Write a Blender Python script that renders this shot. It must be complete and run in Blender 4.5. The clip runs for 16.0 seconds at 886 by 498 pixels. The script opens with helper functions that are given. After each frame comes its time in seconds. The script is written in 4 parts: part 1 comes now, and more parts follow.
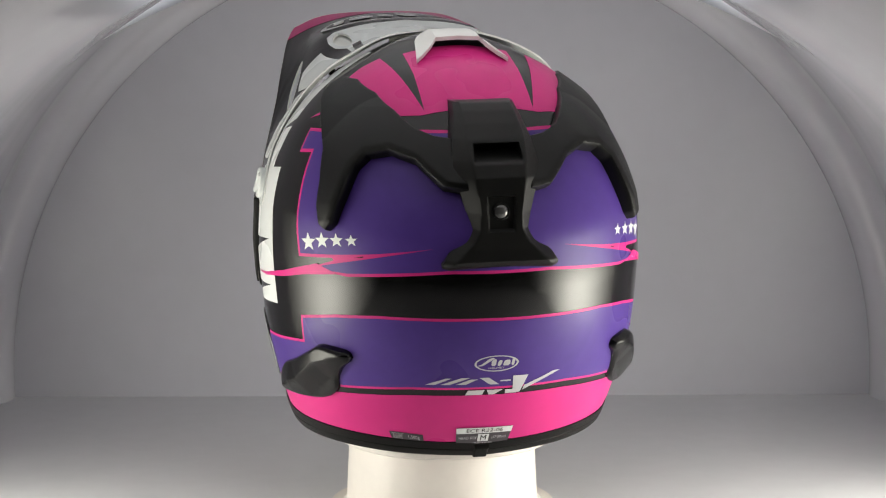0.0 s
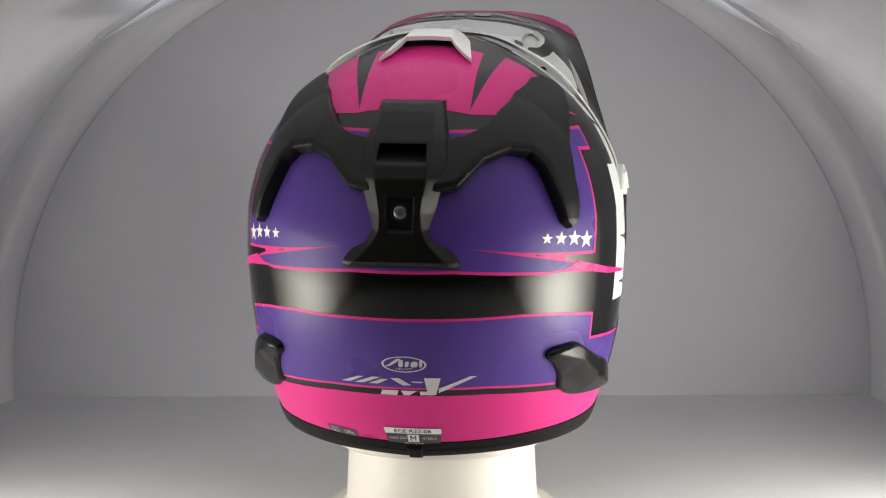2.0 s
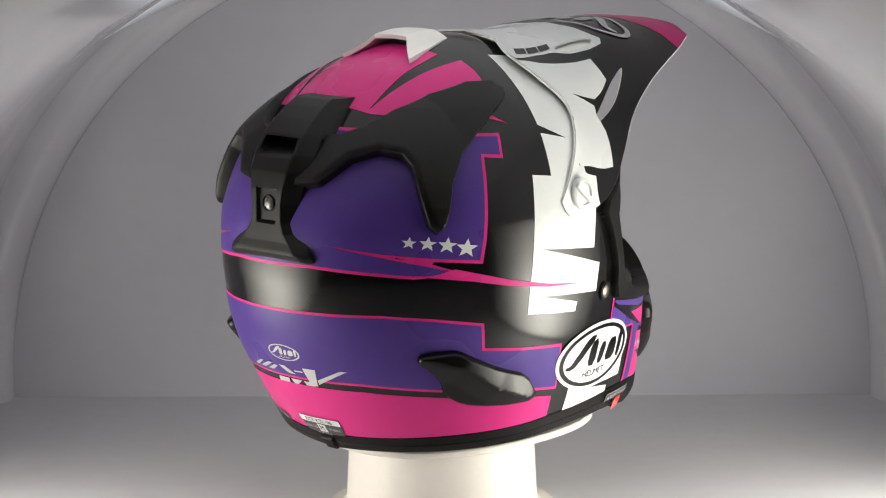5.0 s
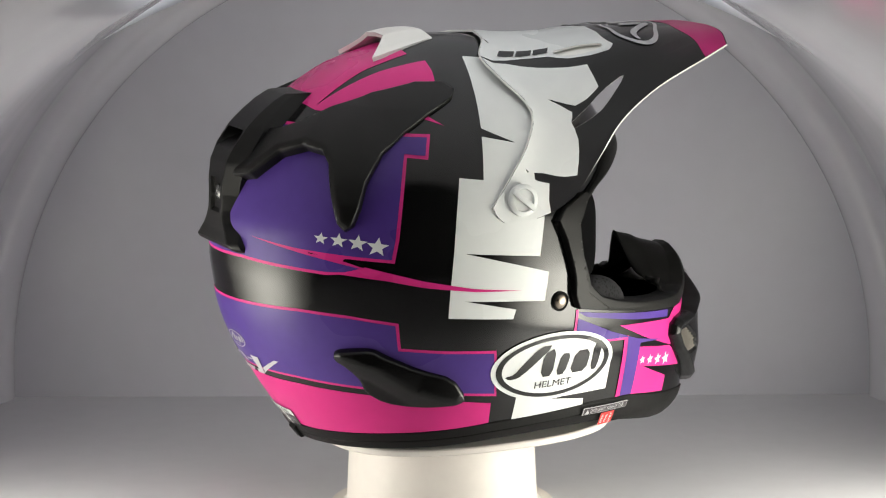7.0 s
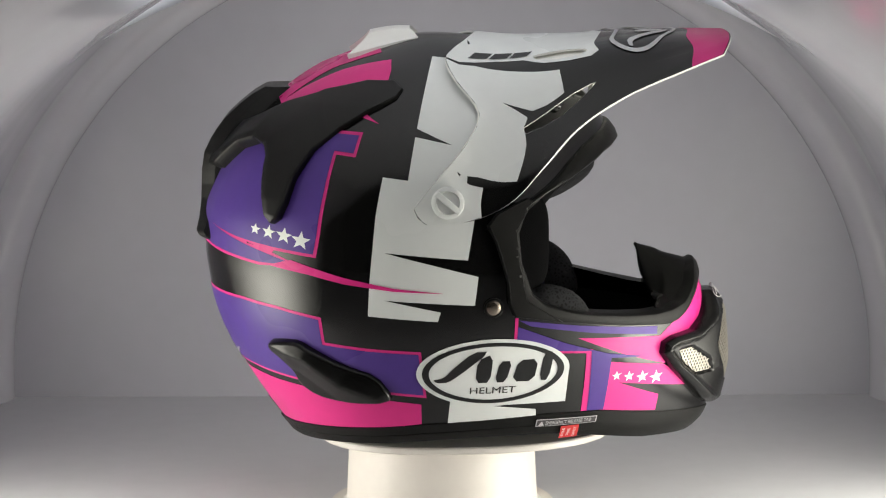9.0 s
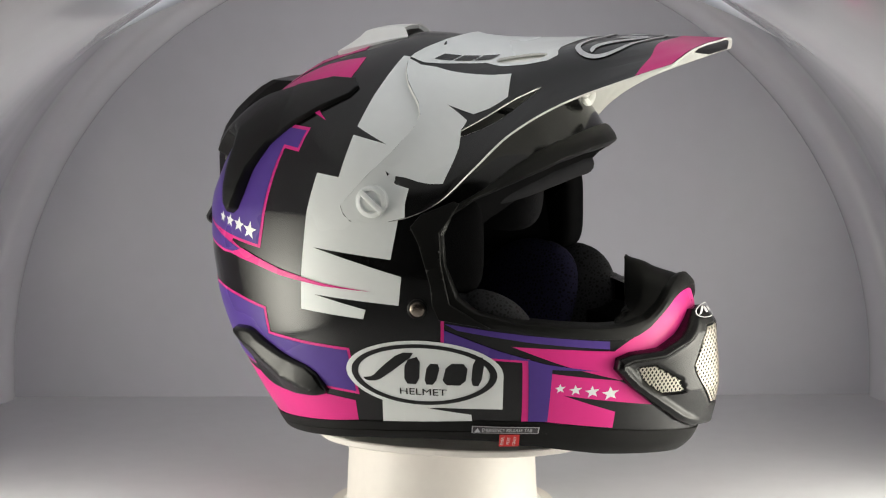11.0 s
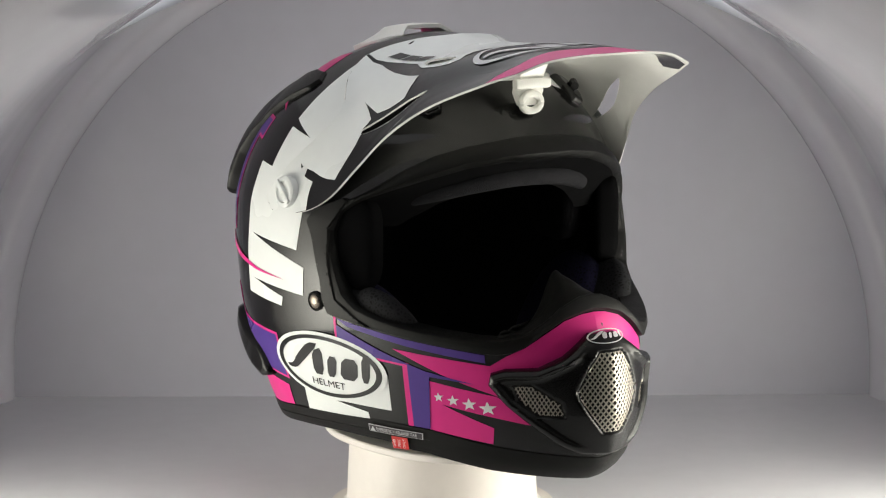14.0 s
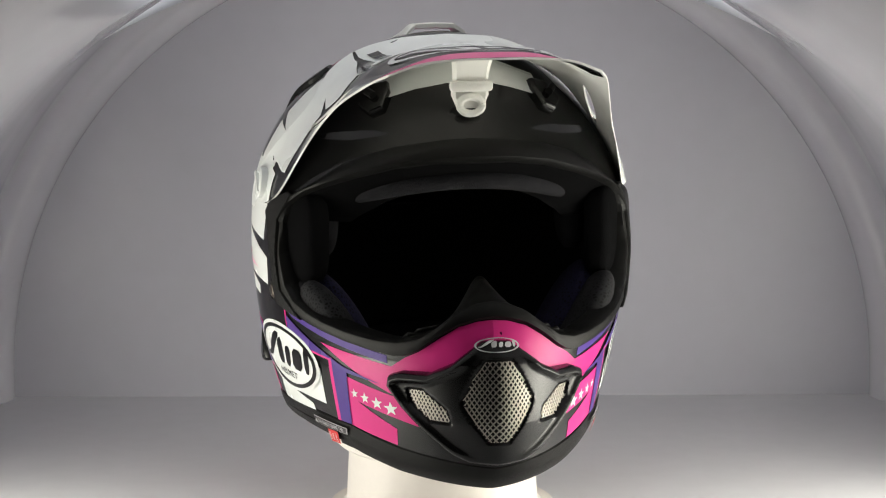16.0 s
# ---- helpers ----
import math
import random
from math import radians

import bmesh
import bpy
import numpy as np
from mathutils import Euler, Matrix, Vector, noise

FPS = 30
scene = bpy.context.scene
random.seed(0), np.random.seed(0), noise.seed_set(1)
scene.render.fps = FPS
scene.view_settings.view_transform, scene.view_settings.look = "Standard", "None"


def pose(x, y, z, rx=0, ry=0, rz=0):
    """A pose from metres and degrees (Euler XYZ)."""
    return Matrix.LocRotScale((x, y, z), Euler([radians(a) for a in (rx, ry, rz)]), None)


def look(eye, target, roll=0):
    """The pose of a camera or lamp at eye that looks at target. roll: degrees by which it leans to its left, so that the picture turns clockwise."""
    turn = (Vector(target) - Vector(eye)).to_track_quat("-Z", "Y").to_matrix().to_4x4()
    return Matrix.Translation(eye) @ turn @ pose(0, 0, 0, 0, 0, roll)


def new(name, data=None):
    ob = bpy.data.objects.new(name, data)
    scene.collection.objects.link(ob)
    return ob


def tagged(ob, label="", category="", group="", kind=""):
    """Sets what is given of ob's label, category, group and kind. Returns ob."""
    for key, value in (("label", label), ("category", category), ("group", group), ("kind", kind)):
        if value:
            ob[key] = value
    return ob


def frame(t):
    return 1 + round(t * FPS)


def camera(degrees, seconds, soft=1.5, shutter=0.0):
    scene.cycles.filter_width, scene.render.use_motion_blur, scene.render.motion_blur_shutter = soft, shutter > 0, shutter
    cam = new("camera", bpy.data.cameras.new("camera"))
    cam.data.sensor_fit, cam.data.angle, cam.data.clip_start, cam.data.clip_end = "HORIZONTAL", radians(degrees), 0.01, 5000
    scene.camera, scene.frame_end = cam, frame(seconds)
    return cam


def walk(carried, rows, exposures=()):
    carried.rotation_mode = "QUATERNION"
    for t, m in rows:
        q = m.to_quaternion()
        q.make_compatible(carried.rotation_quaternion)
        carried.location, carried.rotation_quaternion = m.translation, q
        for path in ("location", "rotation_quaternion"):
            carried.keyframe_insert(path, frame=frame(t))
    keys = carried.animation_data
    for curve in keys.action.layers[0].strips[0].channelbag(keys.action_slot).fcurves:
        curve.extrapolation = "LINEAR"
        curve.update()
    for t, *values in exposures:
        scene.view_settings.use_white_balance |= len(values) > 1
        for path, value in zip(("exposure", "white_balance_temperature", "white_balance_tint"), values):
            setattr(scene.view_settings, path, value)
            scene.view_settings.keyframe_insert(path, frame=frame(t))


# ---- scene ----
cam = camera(19.27, 16.0, soft=1.15)
EYE = (0.0013, -1.78, 0.474)
TILT = 9.474
CAM = look(EYE, (0.0013, -0.78, 0.474 - math.tan(radians(TILT))), -0.2)
walk(cam, [(0.0, CAM), (16.0, CAM)])

# ---- light: two lit panels on the side walls of the booth ----
world = bpy.data.worlds.new("world")
scene.world = world
world.use_nodes = True
world.node_tree.nodes["Background"].inputs[0].default_value = (0.9, 0.92, 1.0, 1)
world.node_tree.nodes["Background"].inputs[1].default_value = 0.02
scene.view_settings.exposure = -0.02


WARM = (1.0, 0.972, 0.85)
# ---- the helmet's outer form: a closed curve at each height, in metres ----
YC = -0.02


def curve(zs, vs):
    """A smooth curve through squares of the values, which closes roundly at the crown."""
    zs, vs = np.array(zs) / 1000.0, (np.array(vs) / 1000.0) ** 2
    d = np.diff(vs) / np.diff(zs)
    m = np.concatenate([[d[0]], [0 if a * b <= 0 else 2 * a * b / (a + b) for a, b in zip(d[:-1], d[1:])], [d[-1]]])

    def at(z):
        z = np.clip(z, zs[0], zs[-1])
        i = np.clip(np.searchsorted(zs, z) - 1, 0, len(zs) - 2)
        h = zs[i + 1] - zs[i]
        t = (z - zs[i]) / h
        q = (vs[i] * (1 + 2 * t) * (1 - t) ** 2 + m[i] * h * t * (1 - t) ** 2
             + vs[i + 1] * t * t * (3 - 2 * t) + m[i + 1] * h * t * t * (t - 1))
        return np.sqrt(np.maximum(q, 1e-10))
    return at


TOP = 0.327
WIDE = curve([30, 50, 65, 80, 100, 121, 141, 165, 185, 213, 236, 264, 283, 303, 316, 327],
             [88, 96, 103.5, 110, 116, 121.5, 125, 127, 128, 127, 122, 109, 94, 70, 47, 0])
BACK = curve([30, 50, 65, 80, 100, 125, 149, 165, 181, 205, 230, 260, 291, 305, 312, 320, 327],
             [70, 79, 90, 101, 114, 128.5, 137, 140, 142, 142, 134.5, 117, 85, 64, 50, 32, 0])
FORE = curve([30, 50, 70, 100, 130, 150, 175, 210, 250, 270, 290, 305, 318, 327],
             [172, 190, 205, 206, 204, 200, 188, 155, 140, 130, 115, 95, 60, 0])


def form(az, z, out=0.0):
    """The point of the shell at a heading (degrees from the front, to the wearer's right) and a height."""
    az, z = np.broadcast_arrays(np.radians(np.asarray(az, float)), np.asarray(z, float))
    def flat(az, z):
        a, b, f = WIDE(z), BACK(z), FORE(z)
        n = np.interp(z, [0.13, 0.21], [1.7, 2.0])
        lo, hi = np.zeros_like(z), np.full_like(z, 0.3)
        sx, sy = np.sin(az), np.cos(az)
        yc = np.where(z > TOP - 0.02, YC * (0.35 + 0.65 * np.clip((TOP - z) / 0.02, 0, 1)), YC)
        for _ in range(40):
            r = (lo + hi) / 2
            x, y = np.abs(r * sx), r * sy - yc
            e = np.where(y > 0, (x / a) ** n + (np.abs(y) / f) ** n, (x / a) ** 2 + (np.abs(y) / b) ** 2)
            lo, hi = np.where(e < 1, r, lo), np.where(e < 1, hi, r)
        return np.stack([lo * sx, lo * sy, z], -1)
    p = flat(az, z)
    if np.any(out):
        e = 1e-3
        ta = flat(az + e, z) - flat(az - e, z)
        tz = flat(az, np.minimum(z + e, TOP - 1e-4)) - flat(az, np.minimum(z, TOP - 2e-4) - e)
        n = np.cross(tz, ta)
        n /= np.linalg.norm(n, axis=-1, keepdims=True) + 1e-12
        p = p + n * np.asarray(out)[..., None]
    return p


# ---- the peak: a sheet between its middle line, lower edge, rear edge and front edge ----
def line(points):
    """A smooth line through points (mm), spaced by its length."""
    p = np.array(points, float) / 1000.0
    q = np.vstack([2 * p[0] - p[1], p, 2 * p[-1] - p[-2]])
    out = []
    for i in range(1, len(q) - 2):
        for t in np.linspace(0, 1, 24, endpoint=False):
            out.append(0.5 * (2 * q[i] + (q[i + 1] - q[i - 1]) * t + (2 * q[i - 1] - 5 * q[i] + 4 * q[i + 1] - q[i + 2]) * t * t
                              + (3 * q[i] - q[i - 1] - 3 * q[i + 1] + q[i + 2]) * t ** 3))
    out = np.array(out + [p[-1]])
    s = np.concatenate([[0], np.cumsum(np.linalg.norm(np.diff(out, axis=0), axis=1))])
    s /= s[-1]
    return lambda t: np.stack([np.interp(t, s, out[:, k]) for k in range(out.shape[1])], -1)


PEAK_MID = line([(0, 24, 327.6), (0, 50, 325.5), (0, 85, 326), (0, 123, 327.5), (0, 165, 328), (0, 196, 327)])
PEAK_LOW = line([(126.5, -19, 224), (127, -15, 216.5), (126.5, -6, 213.3), (123, 20, 216), (117.5, 45, 227.5), (109, 66, 249), (99, 88, 272), (89, 120, 292), (76.5, 163, 309), (67, 186, 317)])
PEAK_REAR = line([(0, 24, 327.6), (33, 16, 324.6), (59, 3, 315.5), (79, 9, 302), (94, 24, 282), (109.5, 14, 262), (121, -3, 243), (126.5, -19, 224)])
PEAK_FORE = line([(0, 196, 327), (25, 195, 326.6), (48, 192, 324), (67, 186, 317)])


def peak(w, v, out=0.0):
    """w: 0 at the middle line to 1 at the lower edge, negative on the left; v: 0 at the rear to 1 at the front."""
    w, v = np.broadcast_arrays(np.asarray(w, float), np.asarray(v, float))

    def flat(w, v):
        a, side = np.abs(w)[..., None], np.where(w < 0, -1.0, 1.0)
        t = v[..., None]
        c, e, b, f = PEAK_MID(v), PEAK_LOW(v), PEAK_REAR(np.abs(w)), PEAK_FORE(np.abs(w))
        p = ((1 - a) * c + a * e + (1 - t) * b + t * f - (1 - a) * (1 - t) * PEAK_MID(0.0) - a * (1 - t) * PEAK_LOW(0.0)
             - (1 - a) * t * PEAK_MID(1.0) - a * t * PEAK_LOW(1.0))
        bulge = 0.006 * np.sin(np.pi * np.abs(w)) ** 2 * np.sin(np.pi * np.clip(v * 1.3, 0, 1))
        p = p + bulge[..., None] * np.array([0.75, 0, 0.66])
        return p * np.stack([side, np.ones_like(side), np.ones_like(side)], -1)
    p = flat(w, v)
    if np.any(out):
        e = 2e-3
        n = np.cross(flat(w + e, v) - flat(w - e, v), flat(w, v + e) - flat(w, v - e))
        n /= np.linalg.norm(n, axis=-1, keepdims=True) + 1e-12
        p = p + n * np.asarray(out)[..., None]
    return p


# ---- materials ----
def material(name, colour, rough=0.4, metal=0.0, coat=0.0, spec=0.5, vary=0.06, grain=120.0, bump=0.0, bump_scale=400.0, rough_vary=0.06):
    m = bpy.data.materials.new(name)
    m.use_nodes = True
    t = m.node_tree
    b = t.nodes["Principled BSDF"]
    b.inputs["Roughness"].default_value, b.inputs["Metallic"].default_value = rough, metal
    b.inputs["Coat Weight"].default_value, b.inputs["Coat Roughness"].default_value = coat, 0.04
    b.inputs["Specular IOR Level"].default_value = spec
    at = t.nodes.new("ShaderNodeTexCoord")
    wide, fine = t.nodes.new("ShaderNodeTexNoise"), t.nodes.new("ShaderNodeTexNoise")
    wide.inputs["Scale"].default_value, fine.inputs["Scale"].default_value = 9.0, grain
    wide.inputs["Detail"].default_value, fine.inputs["Detail"].default_value = 3.0, 2.0
    both = t.nodes.new("ShaderNodeMath")
    both.operation = "ADD"
    for n, s in ((wide, 0), (fine, 1)):
        t.links.new(at.outputs["Object"], n.inputs["Vector"])
        t.links.new(n.outputs["Fac"], both.inputs[s])
    ramp = t.nodes.new("ShaderNodeMapRange")
    ramp.inputs["From Min"].default_value, ramp.inputs["From Max"].default_value = 0.6, 1.4
    ramp.inputs["To Min"].default_value, ramp.inputs["To Max"].default_value = 1 - vary, 1 + vary
    t.links.new(both.outputs[0], ramp.inputs["Value"])
    tint = t.nodes.new("ShaderNodeVectorMath")
    tint.operation = "SCALE"
    tint.inputs[0].default_value = colour
    t.links.new(ramp.outputs[0], tint.inputs["Scale"])
    t.links.new(tint.outputs[0], b.inputs["Base Color"])
    gloss = t.nodes.new("ShaderNodeMapRange")
    gloss.inputs["From Min"].default_value, gloss.inputs["From Max"].default_value = 0.35, 0.65
    gloss.inputs["To Min"].default_value, gloss.inputs["To Max"].default_value = max(rough - rough_vary, 0.02), rough + rough_vary
    t.links.new(wide.outputs["Fac"], gloss.inputs["Value"])
    t.links.new(gloss.outputs[0], b.inputs["Roughness"])
    if bump:
        grit, lift = t.nodes.new("ShaderNodeTexNoise"), t.nodes.new("ShaderNodeBump")
        grit.inputs["Scale"].default_value = bump_scale
        lift.inputs["Strength"].default_value, lift.inputs["Distance"].default_value = bump, 0.001
        t.links.new(at.outputs["Object"], grit.inputs["Vector"])
        t.links.new(grit.outputs["Fac"], lift.inputs["Height"])
        t.links.new(lift.outputs[0], b.inputs["Normal"])
    return m


BLACK = material("gloss_black_paint", (0.005, 0.005, 0.005), 0.12, spec=0.38, vary=0.1, rough_vary=0.02)
PURPLE = material("satin_purple_paint", (0.07, 0.036, 0.215), 0.3, spec=0.2, rough_vary=0.04)
PINK = material("satin_magenta_paint", (0.62, 0.028, 0.21), 0.3, spec=0.2, vary=0.03, rough_vary=0.04)
WHITE = material("satin_white_paint", (0.70, 0.72, 0.71), 0.28, spec=0.26, vary=0.02, rough_vary=0.03)
SILVER = material("silver_print", (0.55, 0.55, 0.56), 0.35, metal=0.3, vary=0.03)
PLASTIC = material("satin_black_plastic", (0.006, 0.006, 0.0056), 0.34, spec=0.22, vary=0.12, bump=0.12, bump_scale=2500)
SATIN = material("satin_black_moulding", (0.005, 0.005, 0.005), 0.2, spec=0.28, vary=0.12, bump=0.06, bump_scale=2500)
RUBBER = material("black_rubber", (0.006, 0.006, 0.0056), 0.42, spec=0.15, vary=0.12, bump=0.15, bump_scale=1800)
CLOTH = material("black_padding_cloth", (0.004, 0.004, 0.0043), 0.9, vary=0.2, bump=0.5, bump_scale=1500, spec=0.02)
CLOTH_GREY = material("grey_mesh_cloth", (0.018, 0.018, 0.02), 0.9, vary=0.25, bump=0.9, bump_scale=1100, spec=0.06)
CREAM = material("cream_moulded_plastic", (0.8, 0.755, 0.71), 0.38, vary=0.03)
IVORY = material("white_moulded_plastic", (0.8, 0.8, 0.76), 0.35, vary=0.02)
STEEL = material("bare_steel_mesh", (0.38, 0.355, 0.31), 0.4, metal=0.85, vary=0.1)
BRASS = material("dark_steel_rivet", (0.2, 0.17, 0.14), 0.3, metal=0.9, vary=0.1)
DARK = material("black_lining", (0.012, 0.012, 0.013), 0.9, vary=0.2, spec=0.1)
def mesh_cloth(name, colour):
    """Open knitted cloth: dark holes in a fine net."""
    m = material(name, colour, 0.9, spec=0.2, vary=0.2)
    t = m.node_tree
    b = t.nodes["Principled BSDF"]
    tint = b.inputs["Base Color"].links[0].from_socket
    at, net, ramp, mul = (t.nodes.new(k) for k in ("ShaderNodeTexCoord", "ShaderNodeTexVoronoi", "ShaderNodeMapRange", "ShaderNodeVectorMath"))
    net.feature, net.inputs["Scale"].default_value = "DISTANCE_TO_EDGE", 400.0
    ramp.inputs["From Min"].default_value, ramp.inputs["From Max"].default_value = 0.12, 0.3
    ramp.inputs["To Min"].default_value, ramp.inputs["To Max"].default_value = 1.0, 0.12
    mul.operation = "SCALE"
    t.links.new(at.outputs["Object"], net.inputs["Vector"])
    t.links.new(net.outputs["Distance"], ramp.inputs["Value"])
    t.links.new(tint, mul.inputs[0])
    t.links.new(ramp.outputs[0], mul.inputs["Scale"])
    t.links.new(mul.outputs[0], b.inputs["Base Color"])
    return m


NET = mesh_cloth("black_net_cloth", (0.016, 0.016, 0.018))
NET_BLUE = mesh_cloth("dark_blue_net_cloth", (0.012, 0.011, 0.034))
RED = material("red_fabric_tag", (0.55, 0.02, 0.02), 0.6)
LENS = material("smoked_clear_lens", (0.12, 0.12, 0.12), 0.08, metal=0.4, coat=0.6)
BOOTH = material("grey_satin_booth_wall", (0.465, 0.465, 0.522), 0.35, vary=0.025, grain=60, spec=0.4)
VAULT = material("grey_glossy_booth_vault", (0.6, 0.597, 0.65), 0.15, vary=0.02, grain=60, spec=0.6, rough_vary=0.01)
FLOOR = material("grey_satin_booth_floor", (0.68, 0.68, 0.71), 0.42, vary=0.03, grain=60, spec=0.35)
STUDIO = material("dark_studio_wall", (0.02, 0.02, 0.02), 0.8, vary=0.1)


# ---- mesh helpers ----
def part(name, bm, mat, parent, label="", smooth=True):
    bmesh.ops.recalc_face_normals(bm, faces=bm.faces)
    me = bpy.data.meshes.new(name)
    bm.to_mesh(me)
    bm.free()
    me.materials.append(mat)
    me.polygons.foreach_set("use_smooth", [smooth] * len(me.polygons))
    if smooth:
        me.set_sharp_from_angle(angle=radians(38))
    ob = new(name, me)
    ob.parent = parent
    return tagged(ob, label)


def grid(rows, loop=False):
    """A sheet through rows of points."""
    rows = np.asarray(rows)
    bm = bmesh.new()
    vs = [[bm.verts.new(p) for p in row] for row in rows]
    n = len(vs[0])
    for a, b in zip(vs[:-1], vs[1:]):
        for i in range(n if loop else n - 1):
            j = (i + 1) % n
            bm.faces.new((a[i], a[j], b[j], b[i]))
    return bm


def tube(points, radius, sides=8, closed=False):
    pts = np.asarray(points, float)
    n = len(pts)
    rows = []
    up = np.array([0.13, 0.21, 0.97])
    for i in range(n):
        d = pts[(i + 1) % n] - pts[i - 1] if closed else pts[min(i + 1, n - 1)] - pts[max(i - 1, 0)]
        d /= np.linalg.norm(d)
        u = np.cross(d, up); u /= np.linalg.norm(u)
        w = np.cross(d, u)
        a = np.linspace(0, 2 * np.pi, sides, endpoint=False)
        rows.append(pts[i] + radius * (np.cos(a)[:, None] * u + np.sin(a)[:, None] * w))
    if closed:
        rows.append(rows[0])
    bm = grid(rows, loop=True)
    bmesh.ops.remove_doubles(bm, verts=bm.verts, dist=1e-6)
    if not closed:
        bmesh.ops.holes_fill(bm, edges=bm.edges)
    return bm


def turned(profile, at=(0, 0, 0), axis=(0, 0, 1), sides=48):
    """A turned body from (radius, height) pairs in mm."""
    a = np.linspace(0, 2 * np.pi, sides, endpoint=False)
    rows = [np.stack([r * np.cos(a), r * np.sin(a), np.full_like(a, h)], -1) / 1000 for r, h in profile]
    bm = grid(rows, loop=True)
    bmesh.ops.holes_fill(bm, edges=bm.edges)
    turn = Vector(axis).to_track_quat("Z", "Y").to_matrix().to_4x4()
    bmesh.ops.transform(bm, matrix=Matrix.Translation(at) @ turn, verts=bm.verts)
    return bm


def box(x0, x1, y0, y1, z0, z1, bevel=0.0):
    bm = bmesh.new()
    bmesh.ops.create_cube(bm, size=1)
    bmesh.ops.transform(bm, matrix=Matrix.Translation(((x0 + x1) / 2, (y0 + y1) / 2, (z0 + z1) / 2)) @ Matrix.Diagonal((x1 - x0, y1 - y0, z1 - z0, 1)), verts=bm.verts)
    if bevel:
        bmesh.ops.bevel(bm, geom=bm.edges[:], offset=bevel, segments=2, affect="EDGES", profile=0.5)
    return bm


def flat_sheet(loops, step):
    """A fine flat sheet in plan (u, v) with an outline and holes, cut along a net of lines."""
    bm = bmesh.new()
    for pts in loops:
        vs = [bm.verts.new((p[0], p[1], 0)) for p in pts]
        for i in range(len(vs)):
            bm.edges.new((vs[i], vs[(i + 1) % len(vs)]))
    bmesh.ops.triangle_fill(bm, edges=bm.edges[:], use_beauty=True, normal=(0, 0, 1))
    xy = np.array([v.co[:2] for v in bm.verts])
    for k in (0, 1):
        lo, hi = xy[:, k].min(), xy[:, k].max()
        for c in np.arange(math.ceil(lo / step[k]) * step[k], hi, step[k]):
            no = (1, 0, 0) if k == 0 else (0, 1, 0)
            bmesh.ops.bisect_plane(bm, geom=bm.verts[:] + bm.edges[:] + bm.faces[:], plane_co=(c * no[0], c * no[1], 0), plane_no=no, dist=1e-6)
    return bm


def laid(bm, mapper, out):
    """Lay a flat sheet on a form; out: height above it, one or one for each corner."""
    co = np.array([v.co[:2] for v in bm.verts])
    p = mapper(co[:, 0], co[:, 1], np.broadcast_to(np.asarray(out, float), (len(co),)))
    for v, q in zip(bm.verts, p):
        v.co = q
    return bm


def on_shell(u, v, out):
    return form(u, v / 1000.0, out)


def mirrored(pts):
    return [(-p[0], p[1]) for p in pts][::-1]


def grown(pts, d, fx=2.15, fy=1.0):
    """The outline moved outwards by d mm (inwards if negative); fx, fy: mm for one step of u and v."""
    p = np.array(pts, float) * (fx, fy)
    area = 0.5 * np.sum(p[:, 0] * np.roll(p[:, 1], -1) - np.roll(p[:, 0], -1) * p[:, 1])
    e = np.roll(p, -1, 0) - p
    nrm = np.stack([e[:, 1], -e[:, 0]], -1) / np.linalg.norm(e, axis=1, keepdims=True) * (1 if area > 0 else -1)
    prev = np.roll(nrm, 1, 0)
    m = nrm + prev
    m /= np.maximum((m * nrm).sum(1, keepdims=True), 0.35)
    return [tuple(q) for q in (p + m * d) / (fx, fy)]


def print_on(name, pts, mat, parent, layer=1, mapper=on_shell, step=(3.0, 5.0), label=""):
    """A printed field on the shell: a film a fraction of a millimetre thick."""
    return part(name, laid(flat_sheet([pts], step), mapper, 0.00025 * layer), mat, parent, label)


def edge_gap(co, pts, fx, fy):
    p = np.array(pts, float) * (fx, fy)
    c = co * (fx, fy)
    a, b = p, np.roll(p, -1, 0)
    d = np.full(len(c), 1e9)
    for s, e in zip(a, b):
        t = np.clip(((c - s) @ (e - s)) / max((e - s) @ (e - s), 1e-12), 0, 1)
        d = np.minimum(d, np.linalg.norm(c - s - t[:, None] * (e - s), axis=1))
    return d


def raised(name, pts, height, soft, mat, parent, mapper=on_shell, step=(1.5, 3.0), fx=2.15, fy=1.0, label="", tall=None, base=-1.5):
    """A moulded piece on the shell: a rounded wall from its outline, `soft` mm wide, and a top at its height (mm); tall(u, v) scales the height."""
    pts = [tuple(p) for p in pts]
    inner = grown(pts, -soft, fx, fy)
    outer_cut, inner_cut = dense_pair(pts, inner, 1.6, fx, fy)
    top = flat_sheet([inner_cut], step)
    scale = (lambda u, v: tall(u, v)) if tall else (lambda u, v: np.ones(len(u)))
    co = np.array([v.co[:2] for v in top.verts])
    laid(top, mapper, height * scale(co[:, 0], co[:, 1]) / 1000.0)
    o, i = np.array(outer_cut), np.array(inner_cut)
    h = height * scale(i[:, 0], i[:, 1])
    rows = []
    for k in np.linspace(0, 1, 5):
        a = k * math.pi / 2
        m = o + (i - o) * (1 - math.cos(a))
        rows.append(mapper(m[:, 0], m[:, 1], (base + (h - base) * math.sin(a)) / 1000.0))
    wall = grid(rows, loop=True)
    me = bpy.data.meshes.new("wall")
    wall.to_mesh(me)
    wall.free()
    top.from_mesh(me)
    bmesh.ops.remove_doubles(top, verts=top.verts, dist=2e-5)
    return part(name, top, mat, parent, label)


